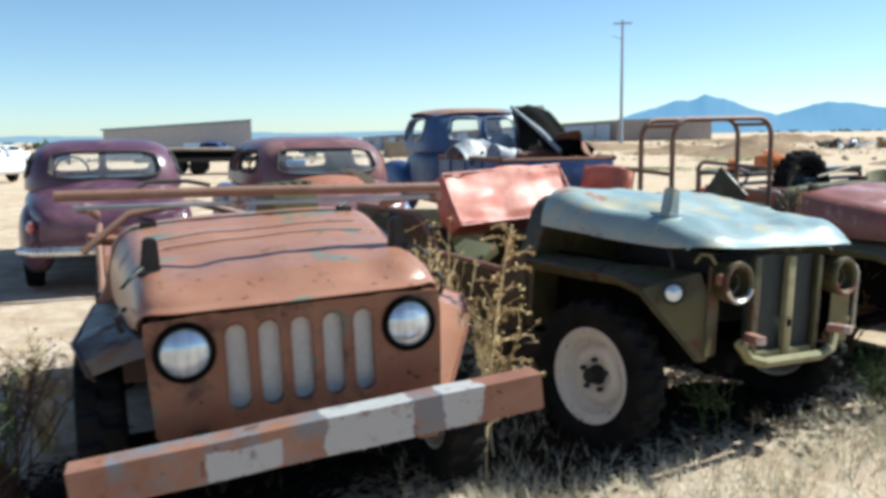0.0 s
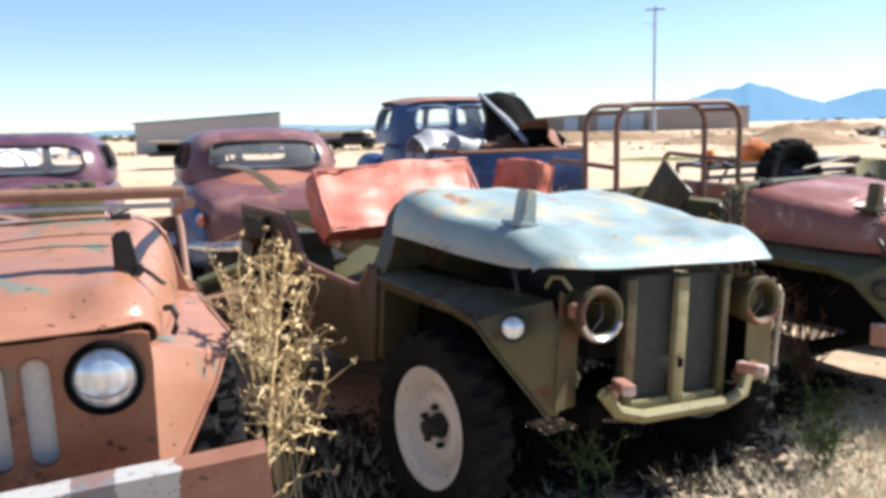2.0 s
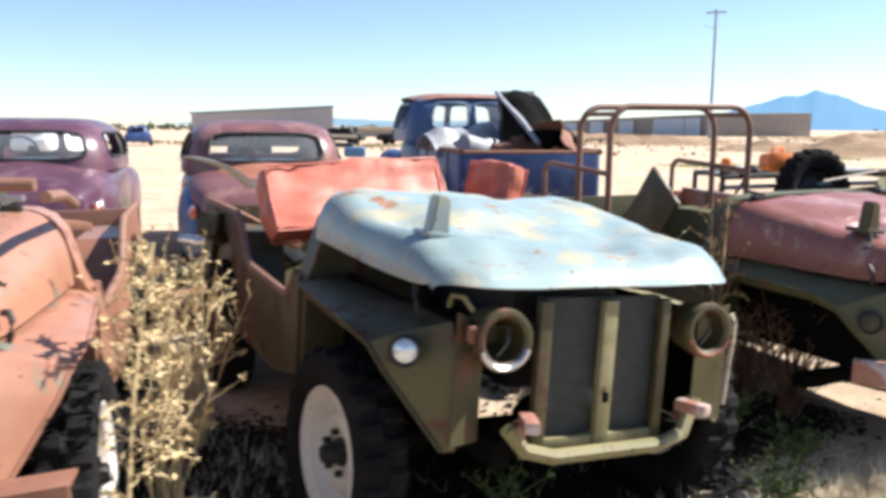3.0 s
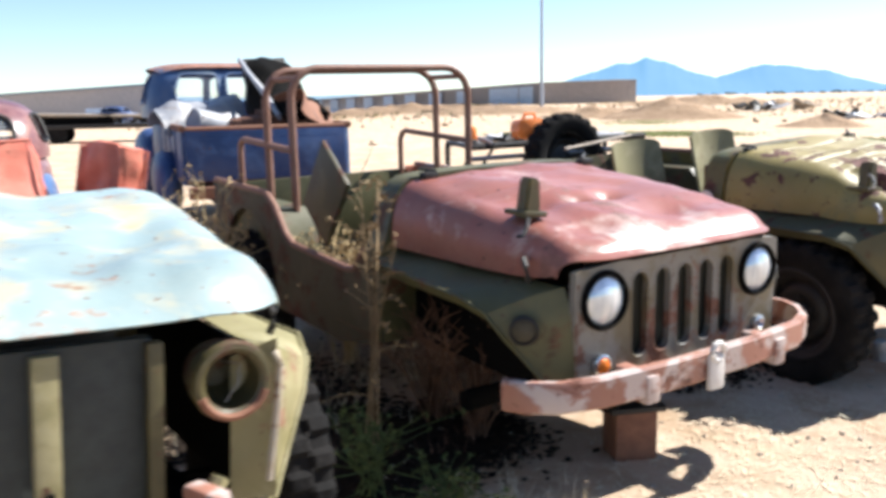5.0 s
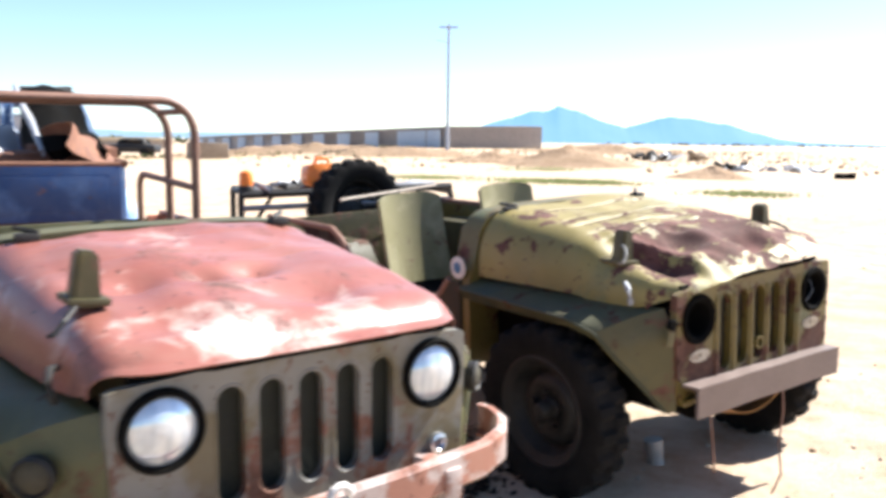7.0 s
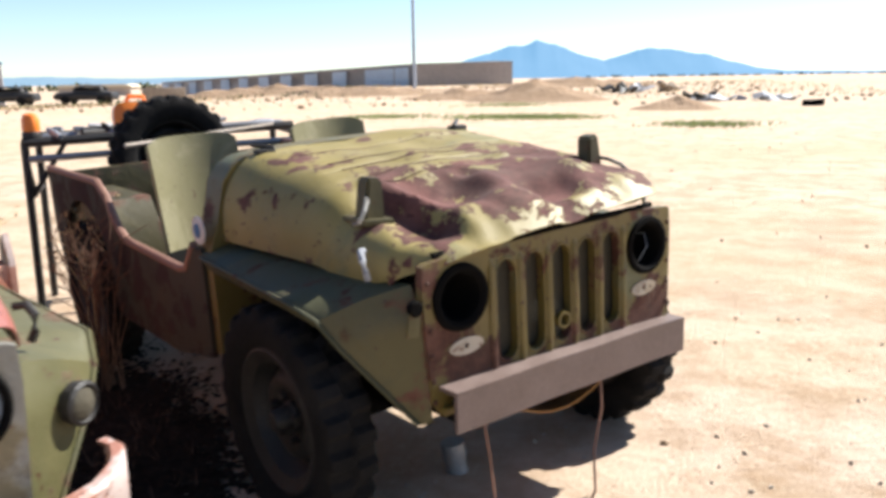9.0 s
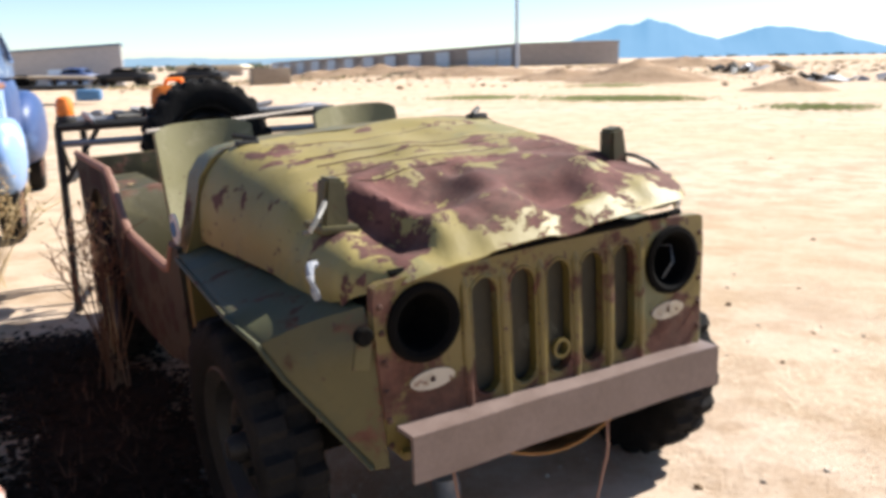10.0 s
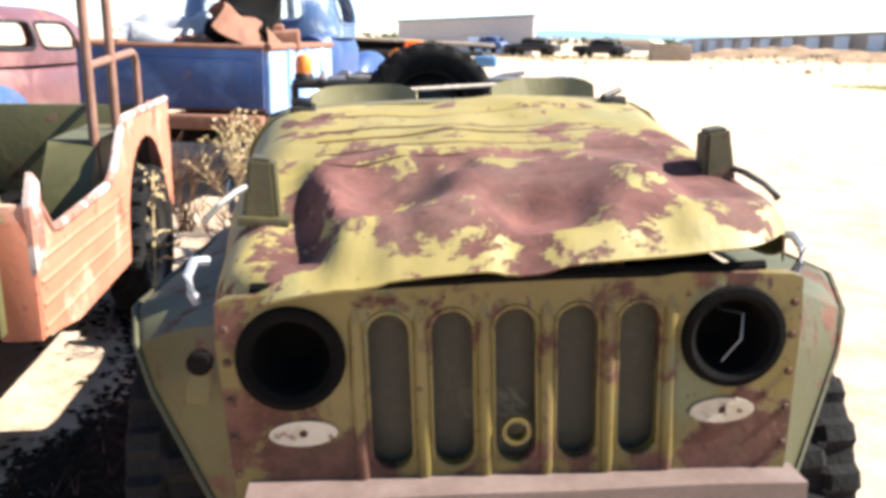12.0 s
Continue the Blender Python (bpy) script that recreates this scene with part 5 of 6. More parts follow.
# red bench seat leaning over the grey truck, and a second one behind it
def cushion(name, m, size, label):
    bm = box(bmesh.new(), (0, 0, 0), size, 0.0)
    bmesh.ops.subdivide_edges(bm, edges=bm.edges[:], cuts=15, use_grid_fill=True)
    for v in bm.verts:
        k = [min(1, 1.12 * abs(2 * v.co[i] / size[i])) for i in range(3)]
        r = 1 - 0.13 * sum(x ** 5 for x in k) / 3
        v.co = v.co * r
        v.co += 0.026 * noise.noise_vector(v.co * 5) + 0.010 * noise.noise_vector(v.co * 13) + Vector((0, 0, -0.012 * math.exp(-((v.co.x % 0.24 - 0.12) / 0.02) ** 2)))
    o = part(name, bm, "red_seat", None, label)
    o.matrix_world = m
    for s in (-1, 1):
        h = [size[0] / 2 * 0.895, size[1] / 2 * 0.895, s * size[2] / 2 * 0.88]
        part("piping", tube(bmesh.new(), [(-h[0], -h[1], h[2]), (0, -h[1] * 1.01, h[2]), (h[0], -h[1], h[2]), (h[0] * 1.01, 0, h[2]), (h[0], h[1], h[2]), (0, h[1] * 1.01, h[2]), (-h[0], h[1], h[2]), (-h[0] * 1.01, 0, h[2])], 0.007, 6, True), "red_seat", o, "worn edge piping")
    return tagged(o, label, "seat")


cushion("bench_seat", pose(0.86, 3.93, 1.04, 58, -2, 46.5), (1.05, 0.40, 0.17), "faded red vinyl bench seat propped up behind a hood")
cushion("seat_cushion", pose(1.47, 4.35, 1.06, 80, 4, -30), (0.36, 0.34, 0.13), "faded red vinyl seat cushion standing on edge")

# ---- buildings, poles and far clutter ----
shed = thing("metal_shed", pose(-41.2, 70, -0.6, 0, 0, 0), "long tan metal shed with blue roof trim", "building")
part("wall", plate([(-7.75, 0), (7.75, 0), (7.75, 3.72), (-7.75, 3.08)], [], lambda a, b: (a, 0, b), (-3.4, 6, 0)), "wall_tan", shed)
part("roof", plate([(-7.9, 3.09), (7.9, 3.74), (7.9, 3.86), (-7.9, 3.20)], [], lambda a, b: (a, -0.2, b), (-3.5, 6.3, 0)), "trim_blue", shed, "low blue metal roof")
part("door", box(bmesh.new(), (2.6, -0.04, 1.15), (3.6, 0.08, 1.3), 0.02), "door_blue", shed, "pale blue low door")

# the storage building: a long front that runs away from its near corner, and an end wall
units = thing("storage_building", pose(-1.05, 80, 0, 0, 0, -1.0), "long tan storage building with blue roll-up doors", "building")
LONG = Vector((-0.657, 0.754, 0))
OUT = Vector((-0.754, -0.657, 0))


def along(d, z, off=0.0):
    return LONG * d + OUT * off + Vector((0, 0, z))


def slab(points, depth):
    bm = bmesh.new()
    bm.faces.new([bm.verts.new(q) for q in points])
    bmesh.ops.solidify(bm, geom=bm.faces[:], thickness=depth)
    return bm


def eave(d):
    return 2.72 - 1.18 * d / 66


def foot(d):
    return 0.55 - 1.2 * d / 66


part("front_wall", slab((along(0, foot(0)), along(66, foot(66)), along(66, eave(66)), along(0, eave(0))), -0.3), "wall_tan", units)
part("end_wall", slab([Vector(q) for q in ((0, 0, 0.4), (8.85, 5, 0.4), (8.85, 5, 2.94), (0, 0, 2.74))], -0.3), "wall_tan", units)
part("roof", slab((along(-0.2, eave(0) + 0.04, 0.3), along(66, eave(66) + 0.04, 0.3), along(66, eave(66) + 0.5, -9), Vector((8.95, 5.0, 3.0))), 0.10), "wall_tan", units, "low metal roof")
for d, w in ((0.5, 1.8), (2.9, 5.0), (11.4, 2.2), (17.3, 2.3), (23.2, 2.2), (28.9, 2.2), (34.6, 2.2), (40.2, 2.2), (45.8, 2.2), (51.4, 2.2), (57.0, 2.2), (62.0, 2.2)):
    w = w * 1.25 if w < 4 else w
    part("door", slab((along(d, foot(d), 0.34), along(d + w, foot(d + w), 0.34), along(d + w, eave(d + w) - 0.26, 0.34), along(d, eave(d) - 0.26, 0.34)), 0.08), "door_blue", units)
    part("door_frame", slab((along(d - 0.12, eave(d) - 0.26, 0.07), along(d + w + 0.12, eave(d + w) - 0.26, 0.07), along(d + w + 0.12, eave(d + w) - 0.18, 0.07), along(d - 0.12, eave(d) - 0.18, 0.07)), 0.08), "wall_tan", units)

pole = thing("utility_pole", pose(-0.3, 70, 0.6), "tall weathered wooden utility pole with crossarm", "pole")
part("shaft", tube(bmesh.new(), [(0, 0, -0.3), (0, 0, 10.0)], [0.15, 0.10], 10), "pole", pole)
part("crossarm", box(bmesh.new(), (0, 0, 9.75), (1.5, 0.12, 0.14), 0.01), "pole", pole)
part("brace", tube(bmesh.new(), [(-0.9, 0, 8.8), (0, 0, 8.5)], 0.03, 6), "pole", pole)


def mound(name, c, r, h, label, seed, mat="pile"):
    def at(u, v):
        a, k = u * math.tau, v
        rr = 1 + 0.25 * noise.noise(Vector((math.cos(a) * 1.5, math.sin(a) * 1.5, seed)))
        x, y = r[0] * k * rr * math.cos(a), r[1] * k * rr * math.sin(a)
        z = h * (1 - k) ** 1.15 * (1 + 0.5 * noise.noise(Vector((x * 0.8, y * 0.8, seed)))) + 0.12 * h * noise.noise(Vector((x * 2.5, y * 2.5, seed))) * (1 - k)
        return (c[0] + x, c[1] + y, z + ground_height(c[0] + x, c[1] + y) - 0.05 * k - 0.02)
    tagged(part(name, sheet(at, 60, 24, 0), mat, None, label), label, "dirt pile")


mound("earth_mound", (8.3, 51), (4.6, 3.5), 1.15, "heap of dug brown earth on the lot", 1)
mound("earth_mound", (3.9, 54), (4.4, 2.5), 0.65, "low heap of dug brown earth", 2)
mound("earth_mound", (12.9, 38), (2.3, 1.6), 0.55, "small heap of dug brown earth", 3)
mound("earth_mound", (-12, 66), (15, 3), 0.75, "long low bank of dug earth", 4)
mound("earth_mound", (-3, 60), (7, 2.2), 0.6, "long low bank of dug earth", 5)
mound("earth_mound", (12.5, 70), (9, 2.5), 0.7, "long low bank of dug earth", 6)


# ---- the rack with a beacon behind the yellow truck ----
def beacon(m, label):
    b = thing("orange_beacon", m, label, "warning light", "orange warning lights")
    part("base", revolve(bmesh.new(), [(0.0005, 0.0), (0.05, 0.0), (0.052, 0.02), (0.045, 0.035), (0.0005, 0.035)], Matrix.Rotation(radians(-90), 4, "Y"), 20), "dark_metal", b)
    part("dome", revolve(bmesh.new(), [(0.044, 0.03), (0.046, 0.05), (0.045, 0.10), (0.036, 0.125), (0.018, 0.135), (0.0005, 0.137)], Matrix.Rotation(radians(-90), 4, "Y"), 24), "orange", b, "orange plastic dome")
    return b


rack = thing("tow_frame", pose(0, 0, 0), "dark welded tow frame with silver rails standing on posts", "frame")
a, b = Vector((2.56, 7.42, 0)), Vector((3.90, 8.05, 0))
c, d = Vector((2.30, 8.05, 0)), Vector((3.60, 8.75, 0))
Z = Vector((0, 0, 1))
for k, q in enumerate((a, b, c, d)):
    part("post", tube(bmesh.new(), [q - Z * 0.02, q + Z * 1.02], 0.022, 8), "dark_metal", rack)
part("rail", tube(bmesh.new(), [a + Z * 1.02, b + Z * 1.07], 0.026, 8), "dark_metal", rack)
part("rail", tube(bmesh.new(), [c + Z * 1.02, d + Z * 1.04], 0.026, 8), "dark_metal", rack)
part("rail", tube(bmesh.new(), [a + Z * 0.93, b + Z * 0.98], 0.020, 8), "silver", rack, "bare silver pipe rail")
part("rail", tube(bmesh.new(), [a.lerp(c, 0.5) + Z * 1.03, b.lerp(d, 0.5) + Z * 1.07], 0.020, 8), "silver", rack, "bare silver pipe rail")
for k in (0.0, 0.33, 0.66, 1.0):
    part("cross_rail", tube(bmesh.new(), [a.lerp(b, k) + Z * 1.03, c.lerp(d, k) + Z * 1.03], 0.018, 8), "dark_metal", rack)
part("brace", tube(bmesh.new(), [a + Z * 0.70, a.lerp(b, 0.14) + Z * 1.02], 0.014, 6), "dark_metal", rack)
part("brace", tube(bmesh.new(), [a + Z * 0.95, a.lerp(c, 0.4) + Z * 0.70], 0.014, 6), "dark_metal", rack)
part("foot_rail", tube(bmesh.new(), [a + Z * 0.72, a.lerp(c, 0.9) + Z * 0.72], 0.02, 8), "dark_metal", rack)
random.seed(4)
for k in range(16):
    u, w = random.random(), random.random()
    q = a.lerp(b, u).lerp(c.lerp(d, u), w) + Z * 1.065
    e = Vector((random.uniform(-0.12, 0.12), random.uniform(-0.12, 0.12), random.uniform(0, 0.03)))
    part("fitting", tube(bmesh.new(), [q - e, q, q + e], [0.012, 0.024, 0.014], 8), "silver" if k % 2 else "dark_metal", rack)
beacon(pose(2.58, 7.47, 1.045), "orange beacon on a dark post of the frame")
ob = thing("orange_engine_cover", pose(2.98, 7.92, 1.055, 0, 0, 25), "bright orange plastic cover lying on the frame", "cover")
bm = hull([(-0.14, 0.06, 0, 0.10), (-0.10, 0.12, 0, 0.17), (0.06, 0.13, 0, 0.16), (0.14, 0.06, 0, 0.09)], 16, 0.55)
part("shell", bm, "orange", ob)
part("handle", tube(bmesh.new(), [(-0.05, 0, 0.15), (-0.03, 0, 0.20), (0.05, 0, 0.20), (0.07, 0, 0.14)], 0.014, 6), "orange", ob)

bar = part("steel_bar", tube(bmesh.new(), [(3.30, 7.00, 1.03), (3.42, 7.25, 1.04), (3.85, 8.10, 1.085)], 0.010, 8), "stone", None)
tagged(bar, "long thin pale steel bar resting across the frame", "bar")
can = thing("tin_can", pose(4.96, 5.60, 0.045, 0, 82, 20), "crushed silver tin lying on the dirt by the tyre", "litter")
part("shell", revolve(bmesh.new(), [(0.0005, -0.07), (0.04, -0.07), (0.042, -0.02), (0.036, 0.01), (0.042, 0.06), (0.03, 0.065)], Matrix(), 18), "silver", can)

# parts lying over the brown truck's tub
bm = box(bmesh.new(), (0, 0, 0), (0.26, 0.18, 0.14), 0.03)
for k in range(4):
    box(bm, (-0.09 + 0.06 * k, 0, 0.08), (0.03, 0.15, 0.03), 0.005)
junk("carburettor", BROWN @ pose(0.22, 1.25, 1.14, 0, 0, 20), bm, "olive_green", "grimy greenish carburettor lying on the cowl", "engine part")
bm = tube(bmesh.new(), [(-0.42, 0.0, -0.1), (-0.2, 0.02, 0.05), (0.1, 0, 0.08), (0.4, 0.03, -0.02)], 0.018, 8)
junk("exhaust_pipe", BROWN @ pose(-0.30, 1.35, 1.08, 0, 0, 12), bm, "rust_tube", "bent rusty exhaust pipe across the tub", "pipe")
for k, (x, y, r) in enumerate(((-0.35, 1.5, 10), (0.30, 1.7, 50), (0.05, 1.9, 80))):
    bm = box(bmesh.new(), (0, 0, 0), (0.7, 0.09, 0.04), 0.008)
    junk("scrap_strip", BROWN @ pose(x, y, 0.96 + 0.03 * k, 6, 10, r), bm, "rust", "rusty steel strip lying in the tub", "scrap metal")
bm = sheet(lambda u, v: (0.05 * (u - 0.5) * 2, 0.62 * v, 0.10 * math.sin(2.2 * v) - 0.30 * v + 0.01 * math.sin(math.pi * u)), 4, 14, 0.006)
junk("chrome_strip", pose(-0.30, 4.08, 1.23, 0, 0, -4), bm, "silver", "curved pale trim strip leaning on scrap", "trim strip")
scrap = thing("scrap_heap", pose(-0.1, 4.35, 0), "heap of rusty car parts between the trucks", "scrap metal")
random.seed(9)
for k in range(14):
    bm = box(bmesh.new(), (random.uniform(-0.5, 0.6), random.uniform(-0.4, 0.5), 0.14 + 0.055 * k), (random.uniform(0.25, 0.7), random.uniform(0.1, 0.3), random.uniform(0.05, 0.16)), 0.015,
             Euler((random.uniform(-0.4, 0.4), random.uniform(-0.4, 0.4), random.uniform(0, 3))).to_matrix().to_4x4())
    part("scrap_piece", bm, random.choice(("rust", "olive", "dark_metal", "rust_tube", "olive_green")), scrap)


# ---- weeds and grass ----
def blade(bm, p, q, w):
    """A thin three-sided stalk from p to q."""
    p, q = Vector(p), Vector(q)
    dirn = (q - p).normalized()
    u = dirn.cross(Vector((0.3, 0.5, 0.81))).normalized()
    v = dirn.cross(u)
    ring = [[bm.verts.new(o + r * (math.cos(k * 2.0944) * u + math.sin(k * 2.0944) * v)) for k in range(3)] for o, r in ((p, w), (q, w * 0.45))]
    for k in range(3):
        bm.faces.new((ring[0][k], ring[0][(k + 1) % 3], ring[1][(k + 1) % 3], ring[1][k]))


def clump(bm, p, r, n):
    """A tuft of short bits round p: seed heads or curled leaves."""
    for _ in range(n):
        e = Vector((random.gauss(0, 1), random.gauss(0, 1), random.gauss(0.1, 0.8))).normalized() * r * random.uniform(0.4, 1)
        u = e.cross(Vector((random.random(), random.random(), random.random() + 0.1))).normalized() * r * 0.22
        o = Vector(p)
        vs = [bm.verts.new(o), bm.verts.new(o + e * 0.5 + u), bm.verts.new(o + e), bm.verts.new(o + e * 0.5 - u)]
        bm.faces.new(vs)


def fern_weed(x, y, h, seed, label, mat="straw", lean=(0.05, 0.0), branches=26):
    """A tall dry weed: one stalk with drooping feathered branches all the way up."""
    random.seed(seed)
    w = thing("dry_weed", pose(x, y, -0.01), label, "weed", "dry weeds")
    stalk, leaves = bmesh.new(), bmesh.new()
    pts = [Vector((lean[0] * k * k * h, lean[1] * k * k * h, h * k)) for k in [i / 8 for i in range(9)]]
    for p, q in zip(pts, pts[1:]):
        blade(stalk, p, q, 0.009)
    for i in range(branches):
        k = 0.22 + 0.78 * i / branches
        o = Vector((lean[0] * k * k * h, lean[1] * k * k * h, h * k))
        a = random.uniform(0, math.tau)
        length = h * random.uniform(0.13, 0.24) * (1.15 - 0.75 * k)
        prev = o
        for s in range(1, 5):
            t = s / 4
            q = o + Vector((math.cos(a) * length * t, math.sin(a) * length * t, length * (0.75 * t - 0.55 * t * t)))
            blade(stalk, prev, q, 0.004)
            clump(leaves, q, 0.030, 5)
            prev = q
    for _ in range(12):
        clump(leaves, pts[-1] + Vector((random.gauss(0, 0.03), random.gauss(0, 0.03), random.uniform(-0.12, 0.02))), 0.03, 4)
    tagged(part("stalk", stalk, mat, w, smooth=False), kind="stuff")
    tagged(part("foliage", leaves, mat, w, smooth=False), kind="stuff")


def bushy_weed(x, y, h, r, seed, label, mat="straw", stems=16, heads=True):
    """A dry bush: many forked stems with seed heads at the top."""
    random.seed(seed)
    w = thing("dry_bush", pose(x, y, -0.01), label, "weed", "dry weeds")
    stalk, tops = bmesh.new(), bmesh.new()
    for _ in range(stems):
        a, lean = random.uniform(0, math.tau), random.uniform(0.1, 1) * r
        top = Vector((math.cos(a) * lean, math.sin(a) * lean, h * random.uniform(0.65, 1)))
        mid = top * 0.5 + Vector((random.gauss(0, 0.02), random.gauss(0, 0.02), 0.06 * h))
        foot = Vector((random.gauss(0, 0.03), random.gauss(0, 0.03), 0))
        blade(stalk, foot, mid, 0.006)
        blade(stalk, mid, top, 0.004)
        for _ in range(7):
            k = random.uniform(0.1, 1)
            o = mid.lerp(top, k)
            e = o + Vector((random.gauss(0, 0.07), random.gauss(0, 0.07), random.uniform(0.02, 0.13)))
            blade(stalk, o, e, 0.0028)
            if heads:
                clump(tops, e, 0.026, 6)
                clump(tops, o.lerp(e, 0.5), 0.018, 3)
    tagged(part("stalk", stalk, mat, w, smooth=False), kind="stuff")
    if heads:
        tagged(part("foliage", tops, mat, w, smooth=False), kind="stuff")
    else:
        tops.free()


fern_weed(1.10, 1.86, 1.10, 1, "tall feathery dry tan weed beside a bumper", lean=(0.10, 0.03), branches=34)
bushy_weed(0.80, 2.45, 1.02, 0.26, 2, "dense dry tan weed between two trucks", stems=12)
bushy_weed(0.55, 2.95, 0.95, 0.24, 3, "dense dry tan weed between two trucks", stems=16)
bushy_weed(1.02, 2.12, 0.75, 0.20, 31, "dry tan weed standing by a fender", stems=9)
bushy_weed(2.62, 4.22, 1.12, 0.18, 4, "tall thin dead weed by a maroon hood, browned for shade", "weed_shaded", stems=4)
fern_weed(2.66, 4.12, 1.10, 5, "tall dead weed stalk with drooping branches, browned for shade", "weed_shaded", lean=(0.02, 0.04), branches=9)
bushy_weed(1.35, 5.35, 0.98, 0.30, 6, "dry bushy weed between two trucks", stems=12)
bushy_weed(1.10, 5.10, 0.85, 0.30, 7, "dry bushy weed between two trucks", stems=12)
bushy_weed(3.02, 4.35, 0.62, 0.34, 8, "tangle of red-brown dead stems under a fender", "twig", 46, False)
bushy_weed(2.80, 4.55, 0.55, 0.30, 18, "tangle of red-brown dead stems under a fender", "twig", 36, False)
bushy_weed(2.72, 3.78, 0.24, 0.12, 9, "low green weed in the shade", "weed_green", 12)
bushy_weed(3.00, 3.62, 0.16, 0.09, 10, "low green weed in the shade", "weed_green", 7)
bushy_weed(2.95, 3.12, 0.16, 0.06, 11, "small green weed at the edge of the shade", "weed_green", 10)
bushy_weed(3.42, 6.35, 0.80, 0.22, 12, "dead weed against the side of a truck", "twig", 16, False)
bushy_weed(3.20, 6.75, 0.85, 0.20, 13, "dry weed against the side of a truck", stems=8)
bushy_weed(1.75, 7.75, 0.72, 0.40, 14, "dry brown weed behind the trucks", "straw", 26)
bushy_weed(1.35, 7.55, 0.60, 0.35, 15, "dry brown weed behind the trucks", "twig", 24, False)
bushy_weed(2.35, 6.05, 0.50, 0.22, 16, "dry weed behind a truck", stems=14)
bushy_weed(2.05, 2.62, 0.22, 0.09, 17, "small green and tan weed by a wheel", "weed_green", 5)
bushy_weed(-0.55, 0.75, 0.55, 0.25, 41, "dark weed in the shade beside a truck", "weed_green", 20)
# added among the weeds to darken the shade left of the brown truck
bushy_weed(-0.75, 1.25, 0.60, 0.28, 42, "tangle of dead stems added to darken the shade beside a truck", "twig", 34, False)
bushy_weed(-0.35, 0.45, 0.40, 0.22, 43, "dark weed in the shade beside a truck", "weed_green", 18)
bushy_weed(-1.0, 1.8, 0.55, 0.30, 44, "dry weed beside a truck", stems=18)
bushy_weed(2.2, 5.3, 0.75, 0.30, 45, "dry bushy weed beside a truck", stems=20)
bushy_weed(1.45, 5.2, 0.80, 0.30, 46, "dry bushy weed behind the trucks", stems=11)
fern_weed(2.75, 6.35, 0.70, 20, "thin dry weed stalk in the shade", branches=9)


def scatter(name, count, place, build, mat, label, seed, smooth=False):
    random.seed(seed)
    bm = bmesh.new()
    for _ in range(count):
        build(bm, place())
    o = part(name, bm, mat, None, label, smooth)
    tagged(o, label, name.replace("_", " "), kind="stuff")


def strip(spots):
    def pick():
        x, y, r = random.choice(spots)
        return x + random.gauss(0, r), y + random.gauss(0, r)
    return pick


def tuft(size, width=0.0022):
    def build(bm, p):
        x, y = p
        z = ground_height(x, y) - 0.005
        a = random.uniform(0, math.tau)
        for _ in range(3):
            b = a + random.gauss(0, 1.2)
            h = size * random.uniform(0.3, 1)
            l = size * random.uniform(0.2, 0.8)
            q = Vector((x + math.cos(b) * l, y + math.sin(b) * l, z + h))
            w = Vector((-math.sin(b), math.cos(b), 0)) * width
            o = Vector((x, y, z))
            bm.faces.new([bm.verts.new(o - w), bm.verts.new(o + w), bm.verts.new(q)])
    return build


def flake(size, tilt=0.5, slim=0.6):
    def build(bm, p):
        x, y = p
        z = ground_height(x, y) + 0.004
        a = random.uniform(0, math.tau)
        s = size * random.uniform(0.4, 1.3)
        u = Vector((math.cos(a), math.sin(a), random.uniform(-tilt, tilt))) * s
        v = Vector((-math.sin(a), math.cos(a), random.uniform(-tilt, tilt))) * s * slim
        o = Vector((x, y, z + abs(u.z) + abs(v.z)))
        bm.faces.new([bm.verts.new(o - u), bm.verts.new(o - v), bm.verts.new(o + u), bm.verts.new(o + v)])
    return build


def pebble(size):
    def build(bm, p):
        x, y = p
        s = size * random.uniform(0.3, 1.4) ** 1.5
        made = bmesh.ops.create_icosphere(bm, subdivisions=1, radius=1, matrix=Matrix.Translation((x, y, ground_height(x, y) + 0.2 * s)) @ Euler((random.random() * 3, random.random() * 3, 0)).to_matrix().to_4x4() @ Matrix.Diagonal((s, s * 0.8, s * 0.6, 1)))
    return build


GRASS_SPOTS = [(2.75, 2.55, 0.22), (3.0, 2.8, 0.24), (3.3, 3.1, 0.25), (2.3, 2.0, 0.28), (1.9, 1.7, 0.25), (1.5, 1.4, 0.22), (3.3, 3.5, 0.15), (1.9, 4.9, 0.4), (1.4, 5.6, 0.4), (0.9, 2.6, 0.35), (1.2, 1.6, 0.2)]
scatter("dry_grass", 3900, strip(GRASS_SPOTS), tuft(0.11), "grass_dry", "matted pale dry grass on dirt", 21)
scatter("straw_litter", 7000, strip([(2.9, 2.6, 0.5), (3.6, 3.6, 0.45), (4.3, 4.3, 0.4), (2.1, 1.8, 0.5), (-2.5, 4.0, 1.2)]), flake(0.026, 0.3, 0.10), "grass_dry", "scattered straw and chaff on dirt", 22)
# spots in the trucks' shade; the dense dark leaves here deepen it
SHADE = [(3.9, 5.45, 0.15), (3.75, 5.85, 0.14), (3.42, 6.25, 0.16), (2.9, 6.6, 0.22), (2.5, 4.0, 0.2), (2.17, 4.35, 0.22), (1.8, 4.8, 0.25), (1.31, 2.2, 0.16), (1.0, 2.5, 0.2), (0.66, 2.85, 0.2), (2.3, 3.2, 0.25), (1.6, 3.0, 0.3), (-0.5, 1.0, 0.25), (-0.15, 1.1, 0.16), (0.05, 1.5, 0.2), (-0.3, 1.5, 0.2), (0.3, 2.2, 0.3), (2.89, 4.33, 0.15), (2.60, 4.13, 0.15)]
